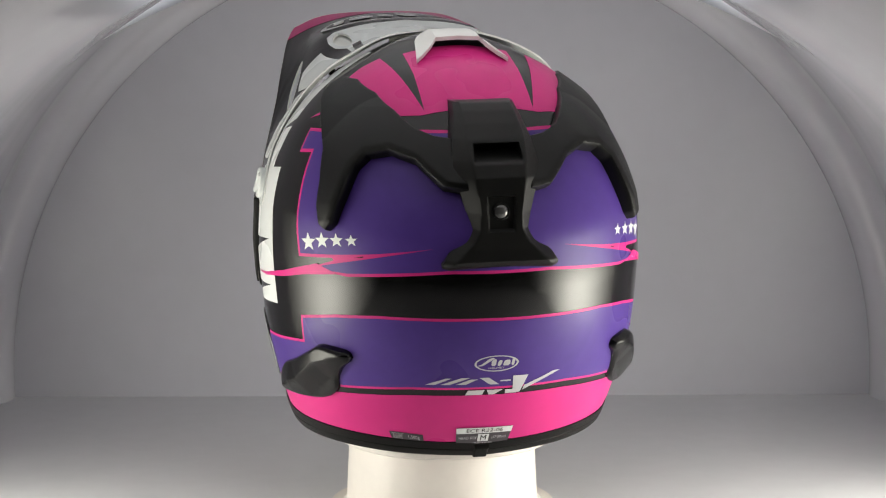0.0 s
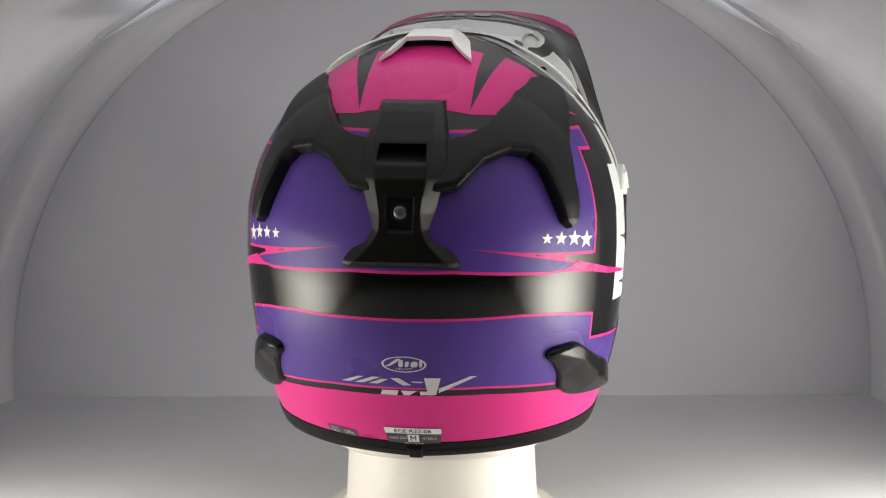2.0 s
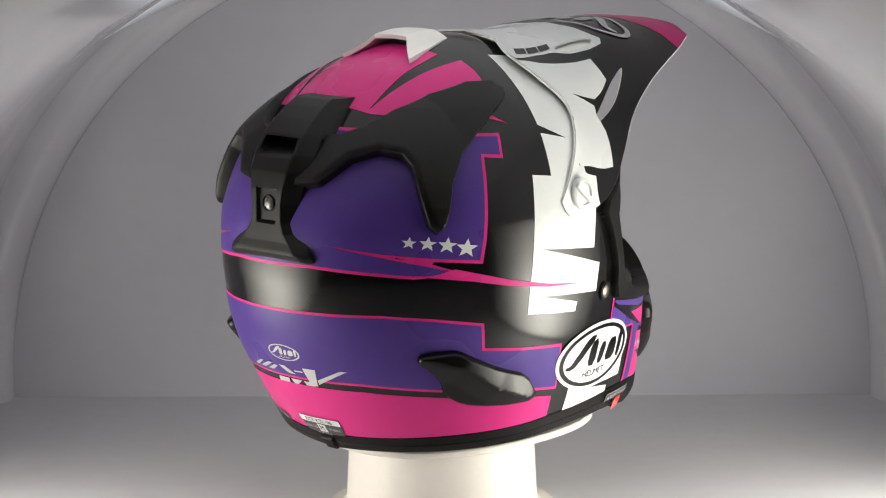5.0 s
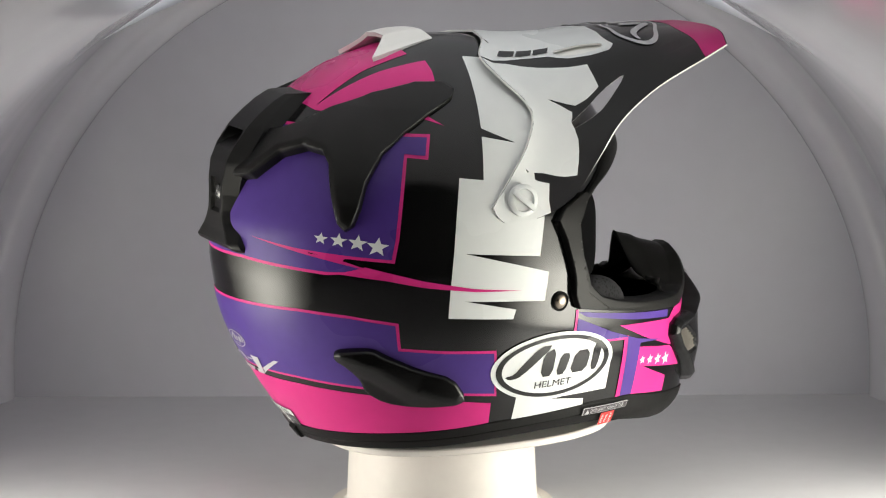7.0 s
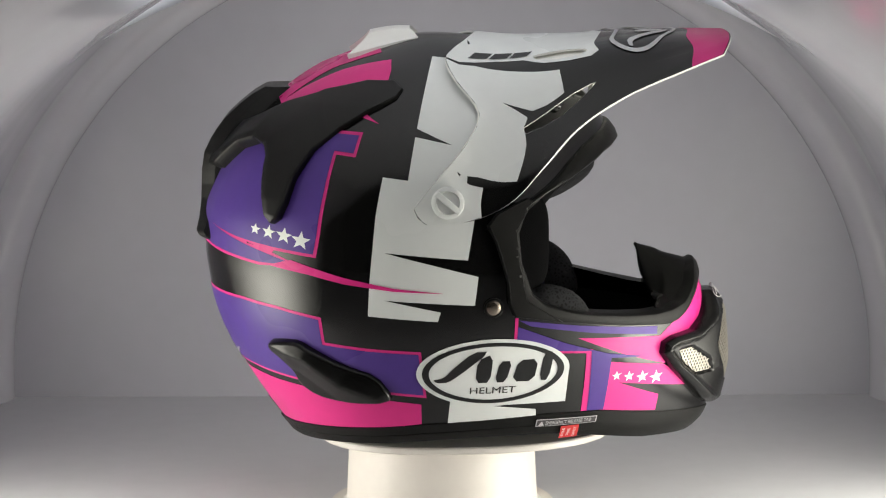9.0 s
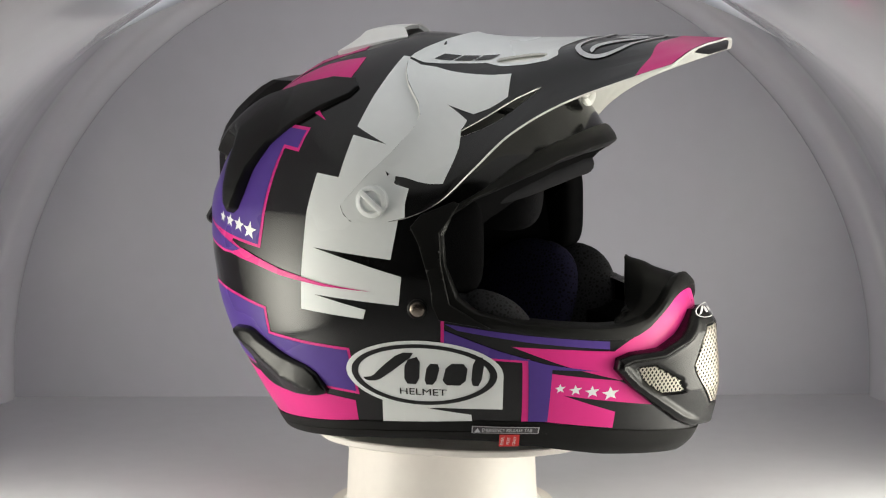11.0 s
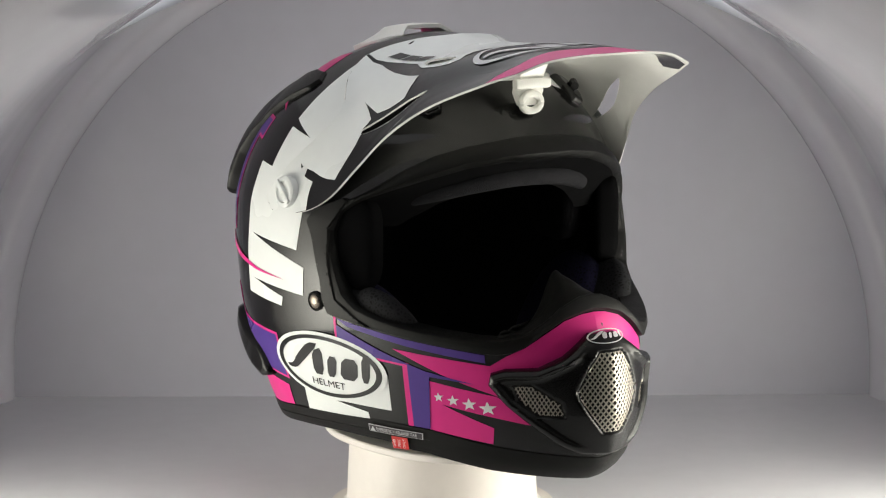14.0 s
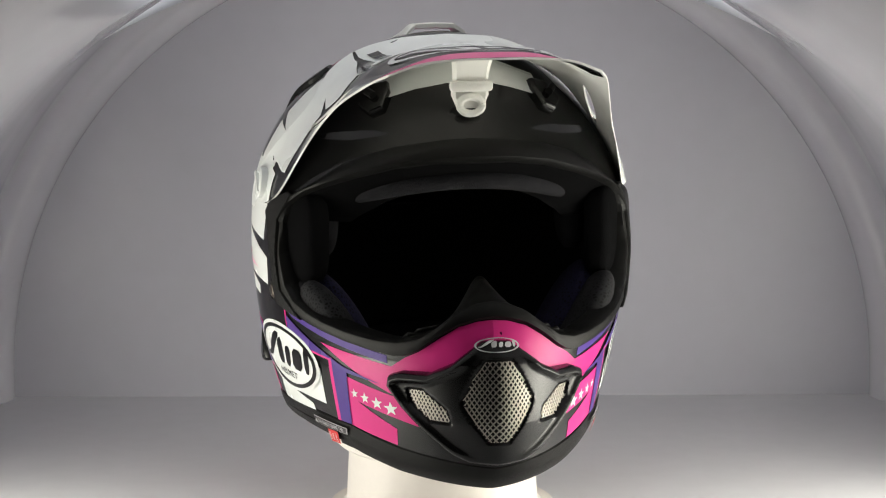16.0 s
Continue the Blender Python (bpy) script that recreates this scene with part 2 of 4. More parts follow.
def dense_pair(a, b, gap, fx, fy):
    """Two matching outlines, cut into short pieces alike."""
    oa, ob = [], []
    for k in range(len(a)):
        p, q, r, s = a[k], a[(k + 1) % len(a)], b[k], b[(k + 1) % len(b)]
        n = max(1, int(math.hypot((q[0] - p[0]) * fx, (q[1] - p[1]) * fy) / gap))
        for t in range(n):
            oa.append((p[0] + (q[0] - p[0]) * t / n, p[1] + (q[1] - p[1]) * t / n))
            ob.append((r[0] + (s[0] - r[0]) * t / n, r[1] + (s[1] - r[1]) * t / n))
    return oa, ob


def rounded(pts, n=6):
    """The outline with every corner cut round, by corner cutting."""
    p = np.array(pts, float)
    for _ in range(n):
        q = np.roll(p, -1, 0)
        p = np.stack([0.78 * p + 0.22 * q, 0.22 * p + 0.78 * q], 1).reshape(-1, p.shape[1])
    return [tuple(a) for a in p]


# ---- the booth: back wall, round white arch tube, vault, floor ----
WALL_Y, FLOOR_Z, ARCH_Z, ARCH_R = 0.378, -0.012, 0.007, 0.361
LIP_R, LIP_Y, COVE_R, COVE_Y, VAULT_R = 0.017, 0.03, 0.0155, 0.04, 0.6


def arch_ring(r, y, n=97):
    a = np.linspace(0, np.pi, n)
    ring = [(r * math.cos(t), y, ARCH_Z + r * math.sin(t)) for t in a]
    return [(r, y, FLOOR_Z - 0.06)] + ring + [(-r, y, FLOOR_Z - 0.06)]


def build_booth():
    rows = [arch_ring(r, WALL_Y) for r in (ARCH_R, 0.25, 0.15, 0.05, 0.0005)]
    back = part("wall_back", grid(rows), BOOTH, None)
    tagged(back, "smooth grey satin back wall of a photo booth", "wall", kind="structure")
    rows = [arch_ring(ARCH_R, WALL_Y + 0.004)]
    for t in np.linspace(0, np.pi / 2, 17):
        rows.append(arch_ring(ARCH_R + LIP_R * (1 - math.cos(t)), WALL_Y - LIP_Y * math.sin(t)))
    for t in np.linspace(0, np.pi / 2, 17)[1:]:
        rows.append(arch_ring(ARCH_R + LIP_R + COVE_R * math.sin(t), WALL_Y - LIP_Y - COVE_Y * (1 - math.cos(t))))
    for y, r in ((0.28, 0.3936), (0.2, 0.3938), (0.1, 0.394), (0.0, 0.3942), (-0.1, 0.3948), (-0.15, 0.3956), (-0.2, 0.398), (-0.25, 0.4025), (-0.3, 0.41), (-0.35, 0.42), (-0.4, 0.434), (-0.45, 0.452), (-0.5, 0.477), (-0.54, 0.512), (-0.56, 0.56), (-0.562, VAULT_R)):
        rows.append(arch_ring(r, y))
    vault = part("ceiling", grid(rows), VAULT, None)
    tagged(vault, "curved glossy pale grey plastic vault of the booth with a coved back", "ceiling", kind="structure")
    floor = part("floor", box(-VAULT_R, VAULT_R, -0.9, WALL_Y + 0.01, FLOOR_Z - 0.02, FLOOR_Z), FLOOR, None, smooth=False)
    tagged(floor, "smooth pale grey satin booth floor", "floor", kind="structure")
    bm = bmesh.new()
    bmesh.ops.create_cube(bm, size=1)
    bmesh.ops.transform(bm, matrix=Matrix.Translation((0, -0.8, 0.5)) @ Matrix.Diagonal((4.0, 4.4, 2.6, 1)), verts=bm.verts)
    room = part("wall_studio", bm, STUDIO, None, smooth=False)
    tagged(room, "plain dark walls of the studio around the booth", "wall", kind="structure")


build_booth()


def glow(name, strength, colour, spread):
    """A translucent panel with a lamp behind it: brightest in the middle."""
    m = bpy.data.materials.new(name)
    m.use_nodes = True
    t = m.node_tree
    b = t.nodes["Principled BSDF"]
    b.inputs["Base Color"].default_value, b.inputs["Roughness"].default_value = (0.5, 0.5, 0.5, 1), 0.3
    b.inputs["Emission Color"].default_value = (*colour, 1)
    at, sq, fall, power = (t.nodes.new(k) for k in ("ShaderNodeTexCoord", "ShaderNodeVectorMath", "ShaderNodeMath", "ShaderNodeMath"))
    sq.operation, fall.operation, power.operation = "DOT_PRODUCT", "MULTIPLY", "POWER"
    t.links.new(at.outputs["Object"], sq.inputs[0])
    t.links.new(at.outputs["Object"], sq.inputs[1])
    t.links.new(sq.outputs["Value"], fall.inputs[0])
    fall.inputs[1].default_value = -1.0 / spread ** 2
    power.inputs[0].default_value = math.e
    t.links.new(fall.outputs[0], power.inputs[1])
    scale = t.nodes.new("ShaderNodeMath")
    scale.operation = "MULTIPLY"
    scale.inputs[1].default_value = strength
    t.links.new(power.outputs[0], scale.inputs[0])
    t.links.new(scale.outputs[0], b.inputs["Emission Strength"])
    return m


LAMPS = {-1: glow("lit_diffuser", 11.5, WARM, 0.12), 1: glow("lit_diffuser", 18.0, WARM, 0.12)}
# dim overhead fill, added to brighten the helmet's crown and the back wall
TOP_FILL = glow("added_top_fill", 0.65, (0.95, 0.975, 1.03), 0.2)


def side_light(side):
    """A curved lit section low in the side of the vault."""
    panel = tagged(new("side_light"), "curved white translucent lit diffuser panel in the booth side", "light panel", "side lights of the booth")
    panel.location = (side * 0.388, -0.15, 0.07)
    arc = lambda r, n: [(side * (r * math.cos(t) - 0.388), r * math.sin(t) + ARCH_Z - 0.07) for t in np.linspace(radians(-1), radians(34), n)]
    part("diffuser", grid([[(x, y, z) for y in np.linspace(-0.23, 0.23, 24)] for x, z in arc(0.3915, 24)]), LAMPS[side], panel)
    part("housing", grid([[(x, y, z) for y in np.linspace(-0.235, 0.235, 24)] for x, z in arc(0.43, 24)]), PLASTIC, panel)



side_light(-1)
side_light(1)


def top_fill_light():
    """An added fill light, out of view in the crest of the vault, over the stand."""
    panel = tagged(new("top_fill_light"), "added unseen fill light, a curved white lit diffuser panel in the booth vault", "light panel")
    panel.location = (0, -0.08, 0.39)
    arc = lambda r: [(r * math.sin(t), r * math.cos(t) + ARCH_Z - 0.39) for t in np.linspace(-0.5, 0.5, 24)]
    part("diffuser", grid([[(x, y, z) for y in np.linspace(-0.25, 0.25, 24)] for x, z in arc(0.3915)]), TOP_FILL, panel)
    part("housing", grid([[(x, y, z) for y in np.linspace(-0.255, 0.255, 24)] for x, z in arc(0.43)]), PLASTIC, panel)


top_fill_light()

# ---- the helmet ----
helmet = tagged(new("helmet"), "glossy black, purple, magenta and white off-road motorcycle helmet with peak", "helmet")

# the opening for the face: its outer line, from the chin up the right side to the brow (degrees, mm)
OPEN_LOW = np.array([(0, 161.5), (3, 160.5), (7, 157), (11, 149.5), (15, 140.5), (18, 136), (21, 134.8), (25, 136), (36, 139.3), (42, 141.7),
                     (53, 146), (60, 148.5), (66, 152.5), (68, 160), (69, 174), (71.5, 197), (77, 210.4)])
OPEN_HIGH = np.array([(0, 267), (10, 266), (25, 261.5), (35, 256), (44, 248), (55, 234.5), (62, 227), (69, 221), (74, 215), (77, 209.6)])
# the inner line of its rim
RIM_LOW = np.array([(0, 171), (3, 170), (7, 165), (11, 156), (15, 148), (20, 144.5), (25, 144), (34, 145.8), (44, 149), (51, 152.6), (58, 157.5), (63, 166), (66.5, 187), (67, 207.4)])
RIM_HIGH = np.array([(0, 254), (12, 253.5), (25, 250), (39, 242), (49, 235), (57, 229), (64.5, 219), (67, 206.6)])


def shell_body():
    az = np.unique(np.concatenate([np.linspace(0, 60, 41), np.linspace(60, 78, 55), np.linspace(78, 180, 69)]))
    az = np.concatenate([-az[::-1], az[1:-1]])
    a = np.abs(az)
    low = np.where(a < 77, np.interp(a, OPEN_LOW[:, 0], OPEN_LOW[:, 1]), 210) / 1000
    high = np.where(a < 77, np.interp(a, OPEN_HIGH[:, 0], OPEN_HIGH[:, 1]), 210) / 1000
    hem = RIM_Z(az)
    bm = bmesh.new()
    last = {}
    for name, z0, z1, n in (("low", hem, low, 34), ("high", high, np.full_like(az, TOP - 0.0003), 46)):
        t = np.linspace(0, 1, n)
        t = t if name == "low" else np.sin(t * np.pi / 2)
        pts = form(az[None, :], z0[None, :] + t[:, None] * (z1 - z0)[None, :])
        vs = [[bm.verts.new(p) for p in row] for row in pts]
        for p, q in zip(vs[:-1], vs[1:]):
            for i in range(len(az)):
                j = (i + 1) % len(az)
                bm.faces.new((p[i], p[j], q[j], q[i]))
        last[name] = vs
    top = bm.verts.new((0, -0.004, TOP))
    row = last["high"][-1]
    for i in range(len(row)):
        bm.faces.new((row[i], row[(i + 1) % len(row)], top))
    bmesh.ops.remove_doubles(bm, verts=bm.verts, dist=1e-5)
    return bm


def RIM_Z(az):
    """Height of the painted shell's lower edge."""
    return np.interp(np.abs(np.asarray(az, float)), [0, 21, 37, 55, 75, 97, 126, 150, 180], [66.5, 73, 80, 81, 79.5, 78, 73, 69, 65.5]) / 1000


def HEM_Z(az):
    """Height of the rubber strip's lower edge."""
    return np.interp(np.abs(np.asarray(az, float)), [0, 21, 37, 55, 75, 97, 126, 150, 180], [53, 58, 65, 67, 67.5, 66, 62, 58.5, 55.5]) / 1000


shell = part("shell", shell_body(), BLACK, helmet, "glossy black painted shell")


def band(low, high, outs, ends=None, wrap=False):
    """A strip between two lines on the shell: outs are (share of the way, height in mm)."""
    rows = [form(low[:, 0] + k * (high[:, 0] - low[:, 0]), (low[:, 1] + k * (high[:, 1] - low[:, 1])) / 1000, np.full(len(low), h / 1000)) for k, h in outs]
    return grid(np.array(rows), loop=wrap)


def whole(half):
    half = np.asarray(half, float)
    return np.vstack([half, (half * (-1, 1))[::-1][1 if half[-1, 0] == 0 else 0:]])


def spaced(pts, n):
    p = np.asarray(pts, float)
    s = np.concatenate([[0], np.cumsum(np.hypot(*(np.diff(p, axis=0) * (2.1, 1)).T))])
    t = np.linspace(0, s[-1], n)
    return np.stack([np.interp(t, s, p[:, 0]), np.interp(t, s, p[:, 1])], -1)


def rim_strip(outer, inner, outs, n=90):
    o, i = spaced(outer, n), spaced(inner, n)
    o, i = (np.vstack([(q * (-1, 1))[::-1], q[1:]]) for q in (o, i))
    return band(o, i, outs)


part("eyeport_rim", rim_strip(OPEN_LOW, RIM_LOW, [(-0.02, -1), (0.0, 1.5), (0.06, 3.2), (0.5, 4), (0.9, 3), (1.0, 1.5), (1.04, -4), (1.04, -13)]), RUBBER, helmet, "matt black rubber rim of the face opening")
part("brow_rim", rim_strip(OPEN_HIGH, RIM_HIGH, [(-0.05, -1), (0.0, 2), (0.1, 3), (0.6, 4.2), (0.9, 3.8), (1.0, 2), (1.03, -3), (1.03, -12)]), RUBBER, helmet, "matt black rubber brow moulding")

# flat matt plates at the sides of the opening
PLATE = [(74, 219.5), (77, 212), (74.5, 200.5), (71, 174.5), (70.5, 161), (68.5, 151.8), (60, 148.6), (53.5, 146.6), (58, 153), (65, 163), (67.5, 188), (68, 208), (62, 226), (64, 228)]
for pts in (PLATE, mirrored(PLATE)):
    raised("rim_side_plate", pts, 5.2, 0.9, RUBBER, helmet, step=(1.0, 3.0), label="matt black rubber side plate of the rim")

# hem: black edge strip round the bottom
az = np.linspace(-180, 180, 241)
hem_top, hem_low = np.stack([az, RIM_Z(az) * 1000], -1), np.stack([az, HEM_Z(az) * 1000], -1)
part("hem", band(hem_top, hem_low, [(-0.06, -0.6), (-0.04, 0.9), (0.3, 1.4), (0.42, 1.5), (0.45, 0.9), (0.48, 1.5), (0.8, 1.6), (0.95, 1.0), (1.0, -1), (1.0, -16)]), RUBBER, helmet, "black rubber edge strip")
raised("hem_clip", [(177.2, 65), (182.8, 65), (182.6, 56), (177.4, 56)], 3.4, 1.2, RUBBER, helmet, step=(0.7, 2))

az = np.linspace(-44, 44, 89)
fade = np.clip((44 - np.abs(az)) / 16, 0, 1)


def lip_row(k, out):
    z = RIM_Z(az) + (HEM_Z(az) - RIM_Z(az)) * k
    return form(az, z, (1.2 + (out - 1.2) * fade) / 1000 if out > 0 else np.full_like(az, out / 1000))


part("chin_lip", grid([lip_row(k, o) for k, o in ((0.30, -1.0), (0.34, 1.4), (0.5, 1.9), (0.85, 1.8), (1.1, 1.0), (1.14, -1.0), (1.14, -8))]), RUBBER, helmet, "black rubber lip under the chin")
az = np.linspace(-180, 180, 181)
rows = [form(az, HEM_Z(az) + 0.004, np.full_like(az, -0.003)), form(az, HEM_Z(az) - 0.003, np.full_like(az, -0.004)), form(az, np.minimum(HEM_Z(az) - 0.006, 0.0585), np.full_like(az, -0.012)), form(az, np.full_like(az, 0.054), np.full_like(az, -0.026))]
part("neck_roll", grid(rows), NET, helmet, "black net cloth neck roll")

# ---- printed fields on the shell (heading in degrees, height in mm) ----
def round_back(half):
    """An outline across the nape from its right half."""
    return list(half) + [(360 - a, z) for a, z in half[::-1]]


def both(name, pts, mat, layer=1, label="", **k):
    for p in (pts, mirrored(pts)):
        print_on(name, p, mat, shell, layer, label=label, **k)


def straight(pts, n=8):
    """The outline with its edges cut to lie straight on the crown."""
    mid, out = np.array((0, 0, 0.15)), []
    for a, b in zip(pts, pts[1:] + pts[:1]):
        p, q = form(a[0], a[1] / 1000), form(b[0], b[1] / 1000)
        t = np.linspace(0, 1, n, endpoint=False)[:, None]
        way = p + (q - p) * t - mid
        lo, hi = np.full(n, 0.7), np.full(n, 1.5)
        for _ in range(30):
            k = (lo + hi) / 2
            w = mid + way * k[:, None]
            z = np.minimum(w[:, 2], TOP - 1e-4)
            r = form(np.degrees(np.arctan2(w[:, 0], w[:, 1])), z)
            inside = (np.hypot(w[:, 0], w[:, 1]) < np.hypot(r[:, 0], r[:, 1])) & (w[:, 2] < TOP - 1e-4)
            lo, hi = np.where(inside, k, lo), np.where(inside, hi, k)
        w = mid + way * lo[:, None]
        out += [(math.degrees(math.atan2(x, y)) % 360, z * 1000) for x, y, z in w]
    return out


UPPER = round_back([(160, 272.5), (140, 270.5), (118, 268.5), (118.2, 257.4), (124.5, 258.7), (124.5, 246), (124.6, 234), (124.9, 220), (125.4, 206), (126.4, 192.8), (138, 195.3), (151, 198.6),
                    (164.6, 203.4), (152, 196.8), (139, 189.8), (131, 185.0), (143, 184.3), (156.5, 187.2), (168, 189.6)])
print_on("print_border", grown(UPPER, 2.0), PINK, shell, 1, label="thin magenta outline print")
print_on("print_field", UPPER, PURPLE, shell, 2, label="purple painted field")
both("print_spear", [(164.6, 203.4), (156, 200.4), (147.5, 197.7), (147.5, 194.9), (156, 198.8)], PINK, 1, "tapering magenta spear stripe")
both("print_thorn", [(133, 188.2), (126, 183.8), (118, 178.8), (104, 172.4), (89.1, 168.7), (104, 170.4), (118, 174.6), (128, 179.5), (140, 183.3)], PINK, 3, "tapering magenta thorn stripe")
LOWER = round_back([(150.9, 156.6), (138.6, 154.2), (125.8, 149.6), (125.4, 132.7), (112.3, 130), (97.6, 128.1), (96.5, 99.6), (106.7, 101.8), (135, 106.5), (158, 110)])
print_on("print_border", grown(LOWER, 1.8), PINK, shell, 1, label="thin magenta outline print")
print_on("print_field", LOWER, PURPLE, shell, 2, label="purple painted field")
NAPE = round_back([(158, 103.8), (135, 100.8), (106.9, 95.6), (97.3, 93.0), (97.5, 78.9), (110, 76.3), (126, 73.8), (150, 69.8), (165, 67.6)])
print_on("print_field", NAPE, PINK, shell, 1, label="magenta painted field")
CROWN = round_back([(116, 300.3), (118, 307), (123.5, 313), (146.3, 305.3), (155.5, 295.5), (161.0, 285.1), (158, 296.3), (153.8, 305.8), (138.2, 316.4), (150.5, 319), (164.3, 320.7)]) + [(209, 281.5), (200, 282.6), (160, 282.6), (151, 281.4), (138, 290.5)]
CROWN.insert(CROWN.index((209, 281.5)), (222, 290.5))
print_on("print_field", straight(CROWN), PINK, shell, 1, label="magenta painted field with black wedges", step=(2.0, 3.0))
both("print_tick", [(124, 280), (119.7, 279.4), (112.5, 275.5), (118.3, 281.2)], PINK, 1)
SIDE = [(97, 314.8), (98.2, 293), (99.1, 272.9), (86.8, 262.8), (99.4, 267.9), (100.6, 241.5), (108.1, 243.5), (109.2, 220), (109.9, 198.4), (111.0, 172), (111.6, 153.7), (91.7, 150), (90.8, 156.3),
        (106.9, 164.4), (80.6, 160.1), (79.6, 179.2), (106.7, 195.6), (82.8, 190.2), (80.5, 217.7), (76.8, 236.1), (68, 260), (62, 292), (76, 313)]
both("print_block", SIDE, WHITE, 1, "white jagged block print")
both("print_block", [(88.6, 78.8), (87.6, 100), (49.3, 114.4), (48.8, 89.9), (74.8, 90.6), (58.1, 86), (57.6, 80.8)], WHITE, 1, "white jagged block print")
print_on("print_block", [(35, 290), (22, 296.5), (7.9, 300.4), (-10.8, 300.4), (-22, 296.5), (-34, 291), (-48, 302), (-20, 316), (20, 316), (46, 299)], WHITE, shell, 1, label="white band print on the forehead")
# chin bar
both("print_border", [(68, 150.5), (68, 127), (44.4, 122.3), (43.2, 81.5), (41.0, 81.5), (42.5, 124.5), (67, 130), (67, 150.5)], PINK, 2, "thin magenta outline print")
both("print_field", [(67, 148.8), (45, 141), (23.4, 134.2), (23.2, 128.8), (43, 135.8), (63, 144.2)], PURPLE, 1, "purple painted stripe")
both("print_field", [(67, 144.5), (51, 130.5), (38, 120.6), (25.3, 114.6), (36.6, 117.0), (36.4, 81.2), (41.4, 81.6), (42.9, 123.5), (67, 128.5)], PURPLE, 3, "purple painted field")
both("print_field", [(47.5, 133.2), (34, 130.2), (22.2, 127.2), (18.7, 134.3), (15.2, 139.6), (11, 148.6), (7, 156.2), (3, 159.8), (0, 160.6), (0, 140), (6, 122), (12, 108), (20.6, 107.6), (33, 118.5)], PINK, 1, "magenta painted field")
both("print_field", [(37.2, 114.4), (20.8, 107.3), (14.5, 96.5), (8.4, 86.5), (20, 92.6), (33.2, 98.9), (21, 86.1), (21, 75), (37.2, 81.0)], PINK, 1, "magenta painted field")


def star(u, v, r, tilt=0.0, fx=2.15):
    return [(u + r * k * math.sin(a + tilt) / fx, v + r * k * math.cos(a + tilt)) for k, a in
            ((1.0 if i % 2 == 0 else 0.42, math.pi * i / 5) for i in range(10))]


for u, v, r in ((144.2, 205.8, 4.0), (139.7, 204.9, 4.8), (134.9, 203.6, 5.5), (129.9, 201.3, 6.4)):
    both("print_star", star(u, v, r, -0.12), WHITE, 3, step=(2.0, 4.0))
for u, v, r in ((34.2, 103.8, 3.4), (30.5, 102.4, 3.8), (26.6, 100.8, 4.3), (22.5, 99.0, 4.9)):
    both("print_star", star(u, v, r, 0.1, 2.45), WHITE, 2, step=(2.0, 4.0))


# ---- emblems as plain shapes, labels with writing ----
def oval(u, v, a, b, n=56, slope=0.0):
    return [(u + a * math.cos(t), v + b * math.sin(t) + slope * a * math.cos(t)) for t in np.linspace(0, 2 * np.pi, n, endpoint=False)]


def lettering(words, u, v, size, mapper, layer, mat, parent, fx=2.15, flip=-1, slope=0.0, squeeze=1.0, name="lettering"):
    """Writing laid on the form; u, v: its middle; size: height of capitals in mm."""
    curve_data = bpy.data.curves.new("text", "FONT")
    curve_data.body, curve_data.align_x, curve_data.align_y, curve_data.size = words, "CENTER", "CENTER", size * 1.4
    ob = new("text", curve_data)
    bpy.context.view_layer.update()
    me = bpy.data.meshes.new_from_object(ob.evaluated_get(bpy.context.evaluated_depsgraph_get()))
    bpy.data.objects.remove(ob)
    bm = bmesh.new()
    bm.from_mesh(me)
    for w in bm.verts:
        x, y = w.co[0] * squeeze, w.co[1]
        w.co = (u + flip * x / fx, v + y + slope * x, 0)
    return part(name, laid(bm, mapper, 0.00025 * layer), mat, parent, 'printed words "%s"' % words)


def emblem(u, v, a, b, parent, face, ink, flip=1, slope=0.0, mapper=on_shell, layer=3, step=(2.5, 4.0), lift=1):
    """An oval badge with a ring and slanted strokes."""
    lay = lambda name, pts, m, k: print_on(name, pts, m, parent, layer + k, mapper, step)
    if face:
        lay("badge_face", oval(u, v, a, b, slope=slope), face, 0)
    ring = [oval(u, v, a * 0.93, b * 0.9, slope=slope), oval(u, v, a * 0.845, b * 0.79, slope=slope)]
    part("badge_ring", laid(flat_sheet(ring, step), mapper, 0.00025 * (layer + 1)), ink, parent)
    mark = lambda pts: [(u + flip * a * x, v + b * y + slope * flip * a * x) for x, y in pts]
    for pts in ([(-0.80, -0.16), (-0.74, -0.26), (-0.60, -0.24), (-0.46, -0.04), (-0.06, 0.64), (-0.28, 0.64), (-0.54, 0.16), (-0.66, -0.12)],
                [(-0.24, -0.28), (-0.04, -0.28), (-0.02, 0.56), (-0.22, 0.4)], [(0.02, -0.28), (0.17, -0.28), (0.24, 0.34), (0.07, 0.34)],
                [(0.25, -0.28), (0.55, -0.28), (0.58, 0.36), (0.32, 0.36)], [(0.62, -0.28), (0.74, -0.28), (0.78, 0.58), (0.64, 0.5)]):
        lay("badge_mark", rounded(mark(pts), 1), ink, 1)
    if mapper is on_shell:
        lettering("HELMET", u, v - 0.52 * b, 0.2 * b, mapper, layer + 1, ink, parent, 2.25, slope=-slope * 0.4, squeeze=1.5)


